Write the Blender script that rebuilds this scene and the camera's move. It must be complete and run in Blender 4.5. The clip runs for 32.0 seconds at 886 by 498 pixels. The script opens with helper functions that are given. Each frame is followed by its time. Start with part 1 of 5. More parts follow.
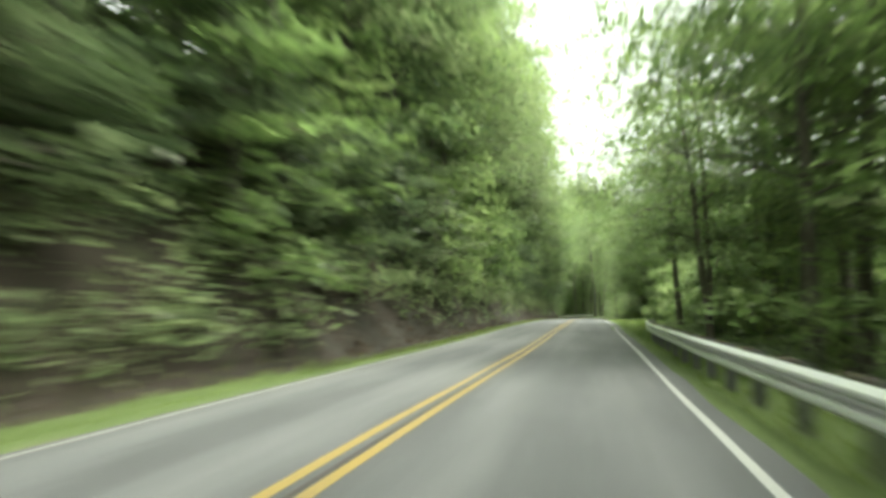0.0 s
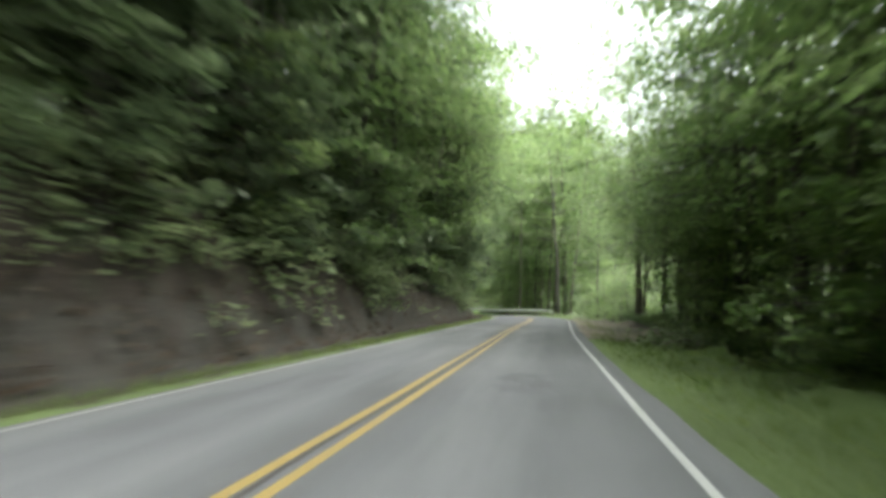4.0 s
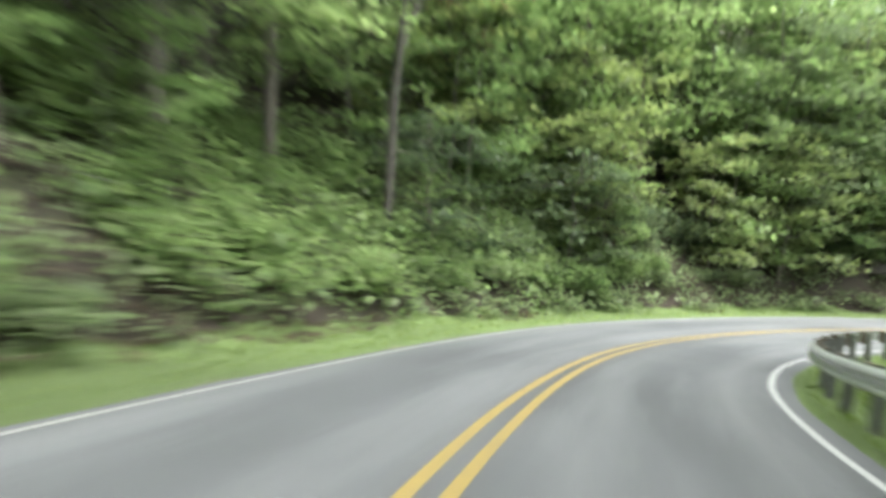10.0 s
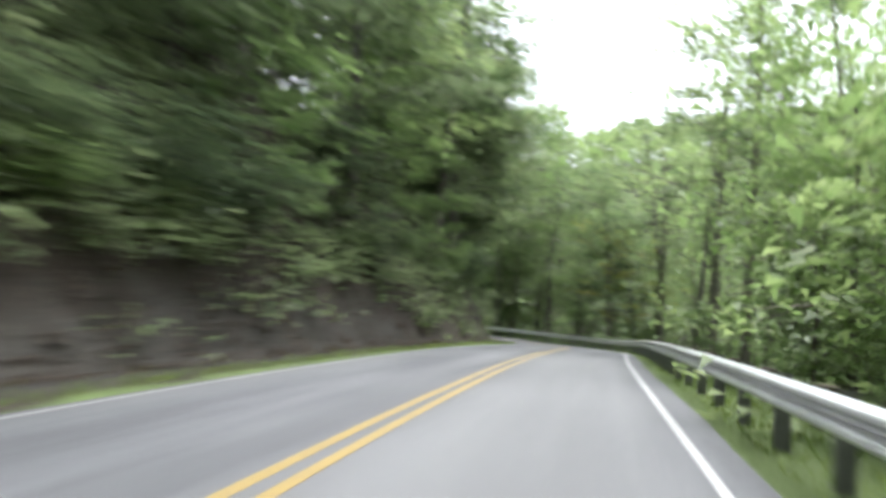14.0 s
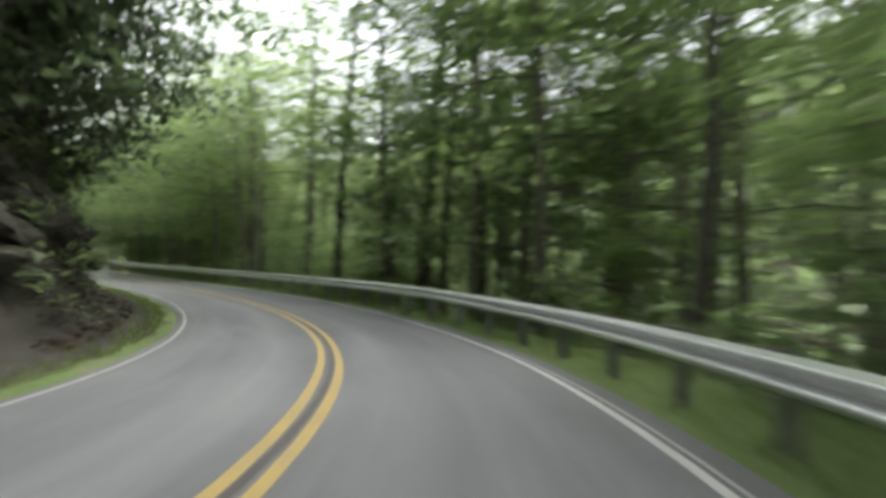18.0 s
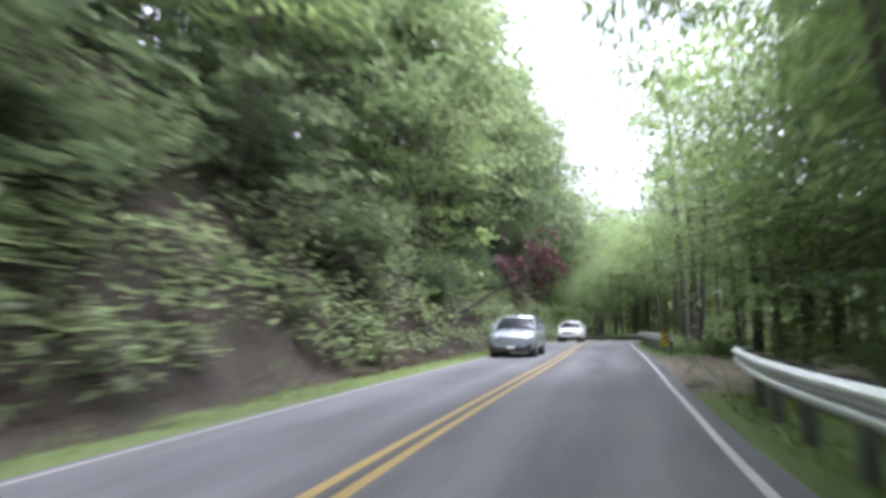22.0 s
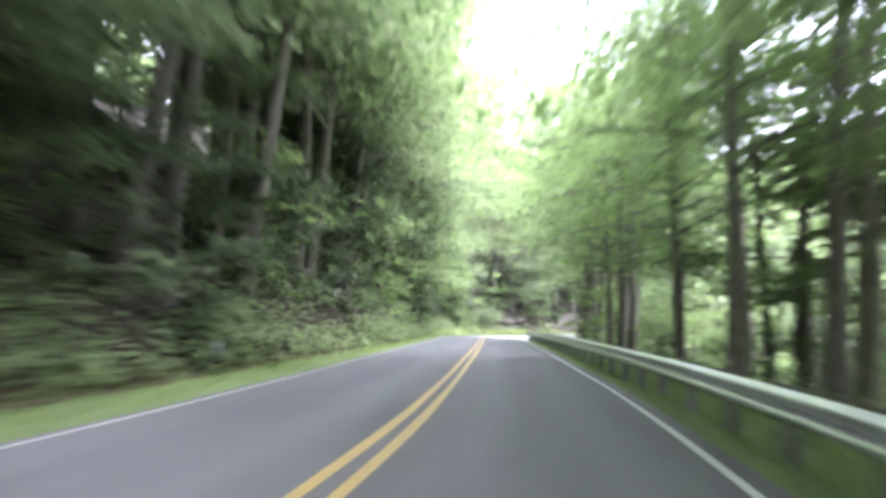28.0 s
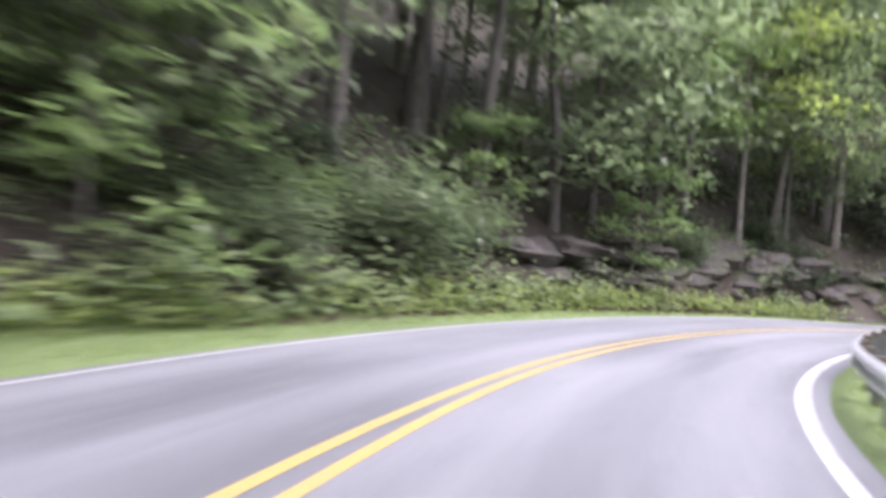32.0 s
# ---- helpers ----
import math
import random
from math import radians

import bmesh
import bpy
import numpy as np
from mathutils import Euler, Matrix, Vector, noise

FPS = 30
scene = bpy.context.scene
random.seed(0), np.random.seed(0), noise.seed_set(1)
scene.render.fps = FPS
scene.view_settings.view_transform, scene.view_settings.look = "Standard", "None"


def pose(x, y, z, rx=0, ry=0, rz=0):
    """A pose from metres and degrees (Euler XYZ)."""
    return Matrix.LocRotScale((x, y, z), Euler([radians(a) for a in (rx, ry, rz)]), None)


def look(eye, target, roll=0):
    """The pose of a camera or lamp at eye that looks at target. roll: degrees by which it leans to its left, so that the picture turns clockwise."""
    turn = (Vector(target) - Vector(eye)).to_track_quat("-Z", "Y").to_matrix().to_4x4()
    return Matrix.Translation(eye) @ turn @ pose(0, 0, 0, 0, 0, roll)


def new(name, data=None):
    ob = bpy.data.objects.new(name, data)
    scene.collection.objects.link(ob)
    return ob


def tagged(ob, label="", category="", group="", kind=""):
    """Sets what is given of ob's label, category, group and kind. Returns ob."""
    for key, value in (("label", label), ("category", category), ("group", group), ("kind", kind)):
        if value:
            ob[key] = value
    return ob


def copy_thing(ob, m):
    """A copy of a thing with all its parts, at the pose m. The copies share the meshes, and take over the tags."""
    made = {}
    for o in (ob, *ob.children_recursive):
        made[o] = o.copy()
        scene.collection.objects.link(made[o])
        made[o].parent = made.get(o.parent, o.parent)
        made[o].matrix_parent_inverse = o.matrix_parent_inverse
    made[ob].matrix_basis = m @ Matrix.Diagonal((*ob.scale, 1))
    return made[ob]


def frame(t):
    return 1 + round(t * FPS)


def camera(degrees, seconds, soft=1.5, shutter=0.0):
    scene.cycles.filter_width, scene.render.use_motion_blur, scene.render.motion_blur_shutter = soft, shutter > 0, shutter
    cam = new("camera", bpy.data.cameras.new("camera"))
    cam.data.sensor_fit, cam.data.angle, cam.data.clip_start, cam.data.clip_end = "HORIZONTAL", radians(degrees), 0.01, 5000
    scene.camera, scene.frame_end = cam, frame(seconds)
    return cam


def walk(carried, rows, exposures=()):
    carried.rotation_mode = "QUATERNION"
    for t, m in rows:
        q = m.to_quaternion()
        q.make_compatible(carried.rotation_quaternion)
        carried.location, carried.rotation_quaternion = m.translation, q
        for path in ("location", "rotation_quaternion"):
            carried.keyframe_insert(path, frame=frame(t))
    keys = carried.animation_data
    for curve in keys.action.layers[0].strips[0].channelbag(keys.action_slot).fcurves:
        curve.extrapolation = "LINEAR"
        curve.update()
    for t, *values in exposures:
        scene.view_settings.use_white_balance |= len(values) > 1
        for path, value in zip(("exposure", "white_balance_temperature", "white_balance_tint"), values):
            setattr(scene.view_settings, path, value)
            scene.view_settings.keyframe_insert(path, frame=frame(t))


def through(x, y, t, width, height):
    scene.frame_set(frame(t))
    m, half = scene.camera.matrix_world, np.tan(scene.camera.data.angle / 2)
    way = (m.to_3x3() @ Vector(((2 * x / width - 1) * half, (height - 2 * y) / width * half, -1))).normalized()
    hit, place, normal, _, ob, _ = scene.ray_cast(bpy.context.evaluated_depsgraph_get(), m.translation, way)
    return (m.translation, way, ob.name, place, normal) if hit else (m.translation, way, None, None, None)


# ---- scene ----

# ---------------- the road's line: curvature and grade along its length ----------------
BEND = [1.459, 1.2827, 1.0904, 0.8643, 0.5829, 0.219, -0.2624, 0.0229, 0.1487, -0.1197, -0.0079, 0.1071, -0.0201, 0.0072, 0.0711, -0.0094, -0.0723, -0.0115, -0.0163, -0.1794, -0.1702, 0.1086, 1.2057, 1.9239, 1.6758, 1.1024, 0.5092, -0.0739, -1.1687, -3.0443, -3.3569, -2.9403, -2.6974, -2.2632, -1.4771, -0.886, 0.0072, -0.2266, -0.2865, 0.3084, 1.5101, 3.2479, 3.3239, 2.8103, 2.1186, 1.4404, 0.7041, 0.1394, 0.1482, -0.1522, -0.2172, 0.0055, 0.1072, 0.0901, -0.2347, -0.4706, -0.3496, 0.2214, 0.6095, 1.0925, 0.8533, 0.8413, 0.3667, -0.1495, 0.0999, 0.1564, -0.0586, -0.0503, -0.4847, -1.1603, -2.8358, -2.4424, -2.331, -2.4521, -2.4436, -2.352, -2.2173, -2.0646, -1.9087, -1.7575, -1.615, -1.483, -1.3623, -1.2528, -1.1545]      # per cent of a radian a metre, every 8 m from -40 m
GRADE = [-6.195, -6.439, -8.462, -7.573, -8.642, -9.991, -9.404, -9.102, -11.712, -12.849, -3.044, 1.547, -1.978, -4.172, 0.277, 0.54, 1.126, 0.946, -0.573, -0.966, -2.42, -2.485, -4.562, -0.412, -1.161, -1.914, -2.435, -2.782]     # per cent, every 25 m from -40 m
LANE = 3.2
LEFT_EDGE = -2.74    # left edge line, right edge line at LANE
S_ALL = np.arange(-40.0, 624, 1.0)
_k = np.interp(S_ALL, np.arange(len(BEND)) * 8.0 - 40, np.array(BEND) * 0.01)
_th = np.cumsum(_k) - _k * 0.5
_x, _y = np.cumsum(-np.sin(_th)), np.cumsum(np.cos(_th))
_z = np.cumsum(np.interp(S_ALL, np.arange(len(GRADE)) * 25.0 - 40, np.array(GRADE) * 0.01))
_x, _y, _z = _x - _x[40], _y - _y[40], _z - _z[40]
_c, _s = math.cos(-_th[40]), math.sin(-_th[40])
ROAD_X, ROAD_Y, ROAD_Z, ROAD_T = _c * _x - _s * _y, _s * _x + _c * _y, _z, _th - _th[40]


def road_heading(s):
    return np.interp(s, S_ALL, ROAD_T)


def road_z(s):
    return np.interp(s, S_ALL, ROAD_Z)


def road_xy(s, u):
    """Plan place at s metres along the road and u metres to the right of its middle."""
    t = np.interp(s, S_ALL, ROAD_T)
    return np.interp(s, S_ALL, ROAD_X) + np.cos(t) * u, np.interp(s, S_ALL, ROAD_Y) + np.sin(t) * u


def edge_right(s):
    """Where the right edge line runs, in metres from the road's middle."""
    return np.interp(s, (0, 30, 50, 110, 137, 160, 182, 230, 246, 299, 330, 350, 380), (3.2, 3.17, 3.12, 3.08, 3.07, 3.1, 3.2, 3.15, 3.06, 3.05, 3.1, 3.2, 3.2))


def widening(s):
    """Metres by which the inner edge swings out in the middle of the two tight bends."""
    s = np.asarray(s, float)
    return 0.75 * np.exp(-((s - 217.5) / 9.5) ** 2) + 0.15 * np.exp(-((s - 511.0) / 9.0) ** 2)


# ---------------- camera ----------------
cam = camera(66.9, 32.0, soft=3.7, shutter=0.9)
ROWS = [
    (0, 1.932, 0, 1.263, 12.23, 0.37, -0.8), (0.5, 1.933, 11.572, 0.32, 12.4, 0.39, -0.13),
    (1, 2.057, 22.712, -0.592, 12.18, 0.35, 1.03), (1.5, 2.116, 33.381, -1.424, 11.22, 0.49, 0.49),
    (2, 2.17, 43.555, -2.213, 10.47, -0.11, 1.08), (2.5, 2.152, 53.269, -3.005, 9.68, -0.47, 1.54),
    (3, 2.149, 62.498, -3.797, 9.03, -0.75, 2.29), (3.5, 2.26, 71.31, -4.594, 8.59, -0.75, 1.57),
    (4, 2.143, 79.75, -5.396, 8.96, -0.94, 1.3), (4.5, 2.091, 87.908, -6.204, 8.91, -1.06, 1.19),
    (5, 2.124, 95.896, -6.989, 8.78, -1.03, 1.24), (5.5, 2.227, 103.811, -7.751, 8.72, -1.07, 1.43),
    (6, 2.28, 111.731, -8.501, 8.42, -0.84, 1.75), (6.5, 2.497, 119.667, -9.244, 8.5, -0.98, 0.5),
    (7, 2.711, 127.673, -9.984, 9.64, -1.04, 0.21), (7.5, 2.513, 135.854, -10.723, 13.02, -1.55, 1.61),
    (8, 1.479, 144.169, -11.513, 19.14, -2.23, 0.87), (8.5, -0.815, 152.362, -12.388, 27.2, -2.3, 2.83),
    (9, -4.158, 160.298, -13.356, 34.34, -2.54, 4.57), (9.5, -7.832, 168.125, -14.384, 39.46, -2.83, 3.08),
    (10, -11.879, 175.72, -15.447, 40.58, -4.06, 3.91), (10.5, -14.98, 183.479, -16.515, 35.68, -4.18, 3.95),
    (11, -16.546, 191.063, -17.367, 26.86, -4.26, 3.98), (11.5, -16.448, 198.25, -17.943, 14.64, -3.05, 4.05),
    (12, -14.902, 204.931, -18.271, 1.97, -0.77, 4.38), (12.5, -12.487, 211.189, -18.439, -8.55, 0.89, 5.45),
    (13, -9.035, 216.928, -18.51, -19.23, 2.52, 6.36), (13.5, -4.628, 222.01, -18.489, -29.9, 3.98, 6.47),
    (14, 0.464, 226.458, -18.401, -40.73, 4.83, 4.46), (14.5, 5.835, 230.581, -18.363, -45.67, 4.61, 2.57),
    (15, 11.298, 234.593, -18.391, -46, 4.13, 0.71), (15.5, 16.764, 238.473, -18.483, -46.79, 3.58, -1.06),
    (16, 22.276, 242.183, -18.629, -47.94, 3.13, -2.96), (16.5, 27.873, 245.802, -18.813, -48.02, 2.65, -5.22),
    (17, 33.294, 249.864, -19.037, -44.31, 2.07, -4.33), (17.5, 38.413, 254.587, -19.302, -36.23, 1.7, -0.2),
    (18, 42.664, 260.366, -19.536, -23.5, 1.7, 2.12), (18.5, 45.647, 267.013, -19.689, -10.51, 2.22, 3.02),
    (19, 47.095, 274.272, -19.757, 2.21, 3.13, 3.88), (19.5, 47.642, 281.732, -19.746, 13.74, 4.35, 3.61),
    (20, 47.1, 289.244, -19.719, 23.15, 5.64, 2.87), (20.5, 45.845, 296.63, -19.687, 28.14, 6.38, 2.7),
    (21, 44.158, 303.811, -19.65, 29.85, 6.72, 0.76), (21.5, 42.353, 310.823, -19.603, 29.15, 7.07, 0.61),
    (22, 40.402, 317.631, -19.545, 28.66, 7.04, -0.13), (22.5, 38.442, 324.262, -19.477, 27.29, 6.87, -0.02),
    (23, 36.898, 330.861, -19.402, 26.61, 6.3, 1.69), (23.5, 35.195, 337.383, -19.33, 25.72, 5.16, 1.48),
    (24, 33.589, 343.972, -19.261, 23.9, 4.43, 2.22), (24.5, 31.688, 350.62, -19.193, 24.2, 4.65, 1.54),
    (25, 29.777, 357.488, -19.139, 23.85, 4.56, 1.05), (25.5, 27.946, 364.674, -19.115, 22.31, 4.33, 0.69),
    (26, 26.293, 372.307, -19.127, 20.15, 3.98, 0.41), (26.5, 24.779, 380.458, -19.174, 19.09, 3.63, 0.19),
    (27, 22.871, 389.092, -19.237, 22.05, 4.17, -0.03), (27.5, 20.422, 398.084, -19.317, 27.05, 4.57, 1.09),
    (28, 17.083, 407.167, -19.426, 33.02, 4.67, 3.01), (28.5, 12.914, 416.128, -19.592, 37.32, 4, 2.69),
    (29, 8.196, 424.858, -19.815, 39.76, 3.61, 2.78), (29.5, 3.535, 433.508, -20.055, 40.87, 3.64, 2.65),
    (30, -1.072, 441.974, -20.292, 40.91, 3.75, 2.73), (30.5, -5.607, 450.015, -20.536, 40.76, 2.65, 4.26),
    (31, -9.776, 457.59, -20.826, 39.66, 1.85, 4.62), (31.5, -13.298, 464.627, -21.145, 37.64, 0.46, 7.21),
    (32, -15.765, 471.071, -21.445, 34.89, -0.58, 5.75),
]
walk(cam, [(t, pose(x, y, z, 90 + pitch, 0, yaw) @ pose(0, 0, 0, 0, 0, roll)) for t, x, y, z, yaw, pitch, roll in ROWS],
     exposures=[(0, 2.25, 6850, -5), (1, 2.5, 6500, 5), (2, 2.25, 6100, 12), (3.2, 2.25, 6200, 7), (6, 2.6, 6350, 5), (7, 2.6, 6000, 13), (8, 2.5, 6000, 14), (9, 2.5, 6500, 5), (10, 2.5, 6200, 6), (11, 2.2, 5900, 12), (12, 2.2, 5800, 13), (13, 2.15, 5900, 12), (14, 1.95, 6050, 12), (17, 2.1, 6150, 12), (18, 2.05, 6350, 10), (19, 2.6, 6350, 10), (20, 2.6, 6300, 11), (21, 2.85, 5900, 22), (22, 2.45, 5700, 23), (23, 2.5, 5800, 16), (24, 2.4, 6000, 14), (26.5, 2.7, 6150, 13), (27, 3.35, 6200, 14), (28, 4.0, 5600, 26), (29, 3.75, 5800, 24), (30, 3.5, 5750, 28), (31, 3.2, 5750, 29), (32, 2.55, 5850, 31)])

# ---------------- world, sun ----------------
world = bpy.data.worlds.new("sky")
scene.world = world
world.use_nodes = True
_n, _l = world.node_tree.nodes, world.node_tree.links
_n.clear()
_sky = _n.new("ShaderNodeTexSky")
_sky.sky_type, _sky.sun_disc, _sky.sun_elevation, _sky.sun_rotation = "NISHITA", False, radians(72), radians(82)
_sky.air_density, _sky.dust_density = 1.0, 4.0
_hs = _n.new("ShaderNodeHueSaturation")
_hs.inputs["Saturation"].default_value = 0.12
_bg = _n.new("ShaderNodeBackground")
_bg.inputs["Strength"].default_value = 0.15
_wo = _n.new("ShaderNodeOutputWorld")
_l.new(_sky.outputs[0], _hs.inputs["Color"])
_l.new(_hs.outputs[0], _bg.inputs[0])
_l.new(_bg.outputs[0], _wo.inputs[0])

_sd = bpy.data.lights.new("sun", "SUN")
_sd.energy, _sd.angle, _sd.color = 1.0, radians(40), (1.0, 0.96, 0.88)
sun = new("sun", _sd)
sun.matrix_world = look((28, 4, 88), (0, 0, 0))


# ---------------- materials ----------------
def material(name):
    m = bpy.data.materials.new(name)
    m.use_nodes = True
    nt = m.node_tree
    return m, nt, nt.nodes["Principled BSDF"], nt.nodes["Material Output"]


def noise_node(nt, scale, detail=4.0, rough=0.55, vector=None, dims="3D"):
    n = nt.nodes.new("ShaderNodeTexNoise")
    n.inputs["Scale"].default_value, n.inputs["Detail"].default_value, n.inputs["Roughness"].default_value = scale, detail, rough
    if vector is not None:
        nt.links.new(vector, n.inputs["Vector"])
    return n


def ramp(nt, fac, *stops):
    r = nt.nodes.new("ShaderNodeValToRGB")
    e = r.color_ramp.elements
    while len(e) < len(stops):
        e.new(0.5)
    for el, (p, c) in zip(e, stops):
        el.position, el.color = p, (*c, 1.0)
    nt.links.new(fac, r.inputs["Fac"])
    return r


def mixed(nt, fac, a, b, mode="MIX"):
    m = nt.nodes.new("ShaderNodeMix")
    m.data_type, m.blend_type = "RGBA", mode
    for sock, v in ((0, fac), (6, a), (7, b)):
        if isinstance(v, (int, float)):
            m.inputs[sock].default_value = v
        elif isinstance(v, tuple):
            m.inputs[sock].default_value = (*v, 1.0)
        else:
            nt.links.new(v, m.inputs[sock])
    return m.outputs[2]


def bumped(nt, bsdf, height, strength, distance=0.02):
    b = nt.nodes.new("ShaderNodeBump")
    b.inputs["Strength"].default_value, b.inputs["Distance"].default_value = strength, distance
    nt.links.new(height, b.inputs["Height"])
    nt.links.new(b.outputs[0], bsdf.inputs["Normal"])


def objcoord(nt):
    return nt.nodes.new("ShaderNodeTexCoord").outputs["Object"]


def attr(nt, name):
    a = nt.nodes.new("ShaderNodeAttribute")
    a.attribute_name = name
    return a


def maths(nt, op, a, b=None):
    m = nt.nodes.new("ShaderNodeMath")
    m.operation = op
    m.use_clamp = False
    for i, v in enumerate((a, b)):
        if v is None:
            continue
        if isinstance(v, (int, float)):
            m.inputs[i].default_value = v
        else:
            nt.links.new(v, m.inputs[i])
    return m.outputs[0]


def make_asphalt():
    m, nt, b, _ = material("asphalt")
    co = objcoord(nt)
    lane = attr(nt, "lane").outputs["Vector"]      # x: metres along / 10, y: metres across
    sep = nt.nodes.new("ShaderNodeSeparateXYZ")
    nt.links.new(lane, sep.inputs[0])
    fine = noise_node(nt, 60, 6, 0.7, co)
    mid = noise_node(nt, 2.2, 5, 0.6, co)
    broad = noise_node(nt, 0.16, 3, 0.5, co)
    streak = noise_node(nt, 1.1, 4, 0.55, lane)
    base = ramp(nt, broad.outputs["Fac"], (0.32, (0.058, 0.06, 0.063)), (0.68, (0.104, 0.106, 0.11))).outputs[0]
    worn = ramp(nt, streak.outputs["Fac"], (0.45, (0, 0, 0)), (0.68, (1, 1, 1))).outputs[0]
    base = mixed(nt, maths(nt, "MULTIPLY", worn, 0.55), base, (0.165, 0.167, 0.172))
    stain = ramp(nt, mid.outputs["Fac"], (0.62, (0, 0, 0)), (0.74, (1, 1, 1))).outputs[0]
    base = mixed(nt, maths(nt, "MULTIPLY", stain, 0.35), base, (0.045, 0.046, 0.05))
    across = maths(nt, "MULTIPLY", maths(nt, "ABSOLUTE", sep.outputs["Y"]), 0.25)
    path = ramp(nt, across, (0.08, (0, 0, 0)), (0.21, (1, 1, 1)), (0.34, (0.15, 0.15, 0.15)), (0.5, (0.15, 0.15, 0.15)), (0.62, (1, 1, 1)), (0.76, (0, 0, 0))).outputs[0]
    patchy = ramp(nt, noise_node(nt, 0.5, 4, 0.6, lane).outputs["Fac"], (0.36, (0.1, 0.1, 0.1)), (0.64, (0.75, 0.75, 0.75))).outputs[0]
    base = mixed(nt, maths(nt, "MULTIPLY", path, patchy), base, (0.165, 0.167, 0.17))
    fresh = attr(nt, "fresh").outputs["Fac"]      # stretches of darker asphalt
    base = mixed(nt, maths(nt, "MULTIPLY", fresh, 0.55), base, (0.045, 0.046, 0.048))
    relaid = attr(nt, "relaid").outputs["Fac"]      # a lane resurfaced in paler stone
    base = mixed(nt, maths(nt, "MULTIPLY", relaid, 0.5), base, (0.178, 0.178, 0.176))
    grit = ramp(nt, fine.outputs["Fac"], (0.35, (0.72, 0.72, 0.72)), (0.7, (1.2, 1.2, 1.2))).outputs[0]
    nt.links.new(mixed(nt, 1.0, base, grit, "MULTIPLY"), b.inputs["Base Color"])
    b.inputs["Roughness"].default_value = 0.78
    bumped(nt, b, fine.outputs["Fac"], 0.5, 0.006)
    return m


def make_paint(name, colour, dirt):
    m, nt, b, _ = material(name)
    co = objcoord(nt)
    n1, n2 = noise_node(nt, 7, 6, 0.7, co), noise_node(nt, 45, 5, 0.7, co)
    worn = ramp(nt, n1.outputs["Fac"], (0.45, (0, 0, 0)), (0.72, (0.8, 0.8, 0.8))).outputs[0]
    c = mixed(nt, worn, colour, dirt)
    g = ramp(nt, n2.outputs["Fac"], (0.3, (0.8, 0.8, 0.8)), (0.7, (1.1, 1.1, 1.1))).outputs[0]
    nt.links.new(mixed(nt, 1.0, c, g, "MULTIPLY"), b.inputs["Base Color"])
    b.inputs["Roughness"].default_value = 0.6
    bumped(nt, b, n2.outputs["Fac"], 0.3, 0.004)
    return m


def make_ground():
    """Leaf litter, soil and rock on the slopes; grass on the verges; pale gravel on the pull-offs."""
    m, nt, b, _ = material("woodland_ground")
    co = objcoord(nt)
    fine, mid, broad = noise_node(nt, 14, 7, 0.7, co), noise_node(nt, 1.3, 5, 0.6, co), noise_node(nt, 0.13, 3, 0.5, co)
    litter = ramp(nt, fine.outputs["Fac"], (0.3, (0.012, 0.009, 0.006)), (0.5, (0.034, 0.025, 0.017)), (0.72, (0.08, 0.06, 0.042))).outputs[0]
    moss = ramp(nt, fine.outputs["Fac"], (0.3, (0.018, 0.028, 0.01)), (0.7, (0.075, 0.1, 0.03))).outputs[0]
    ground = mixed(nt, ramp(nt, mid.outputs["Fac"], (0.52, (0, 0, 0)), (0.7, (0.8, 0.8, 0.8))).outputs[0], litter, moss)
    grass = ramp(nt, fine.outputs["Fac"], (0.25, (0.05, 0.074, 0.022)), (0.55, (0.122, 0.172, 0.05)), (0.8, (0.21, 0.24, 0.105))).outputs[0]
    g = attr(nt, "grass").outputs["Fac"]
    edge = maths(nt, "ADD", g, maths(nt, "MULTIPLY", maths(nt, "SUBTRACT", mid.outputs["Fac"], 0.5), 0.9))
    ground = mixed(nt, ramp(nt, edge, (0.4, (0, 0, 0)), (0.6, (1, 1, 1))).outputs[0], ground, grass)
    gravel = ramp(nt, fine.outputs["Fac"], (0.3, (0.1, 0.083, 0.062)), (0.55, (0.21, 0.178, 0.137)), (0.75, (0.34, 0.305, 0.255))).outputs[0]
    d = attr(nt, "gravel").outputs["Fac"]
    edge2 = maths(nt, "ADD", d, maths(nt, "MULTIPLY", maths(nt, "SUBTRACT", mid.outputs["Fac"], 0.5), 1.1))
    ground = mixed(nt, ramp(nt, edge2, (0.42, (0, 0, 0)), (0.62, (1, 1, 1))).outputs[0], ground, gravel)
    soil = ramp(nt, fine.outputs["Fac"], (0.3, (0.016, 0.0145, 0.0115)), (0.52, (0.043, 0.039, 0.031)), (0.72, (0.1, 0.092, 0.075))).outputs[0]
    e = attr(nt, "soil").outputs["Fac"]
    edge3 = maths(nt, "ADD", e, maths(nt, "MULTIPLY", maths(nt, "SUBTRACT", mid.outputs["Fac"], 0.5), 1.2))
    ground = mixed(nt, ramp(nt, edge3, (0.4, (0, 0, 0)), (0.62, (1, 1, 1))).outputs[0], ground, soil)
    tint = ramp(nt, broad.outputs["Fac"], (0.3, (0.75, 0.75, 0.75)), (0.7, (1.2, 1.2, 1.2))).outputs[0]
    nt.links.new(mixed(nt, 1.0, ground, tint, "MULTIPLY"), b.inputs["Base Color"])
    b.inputs["Roughness"].default_value = 0.95
    bumped(nt, b, fine.outputs["Fac"], 0.9, 0.08)
    return m


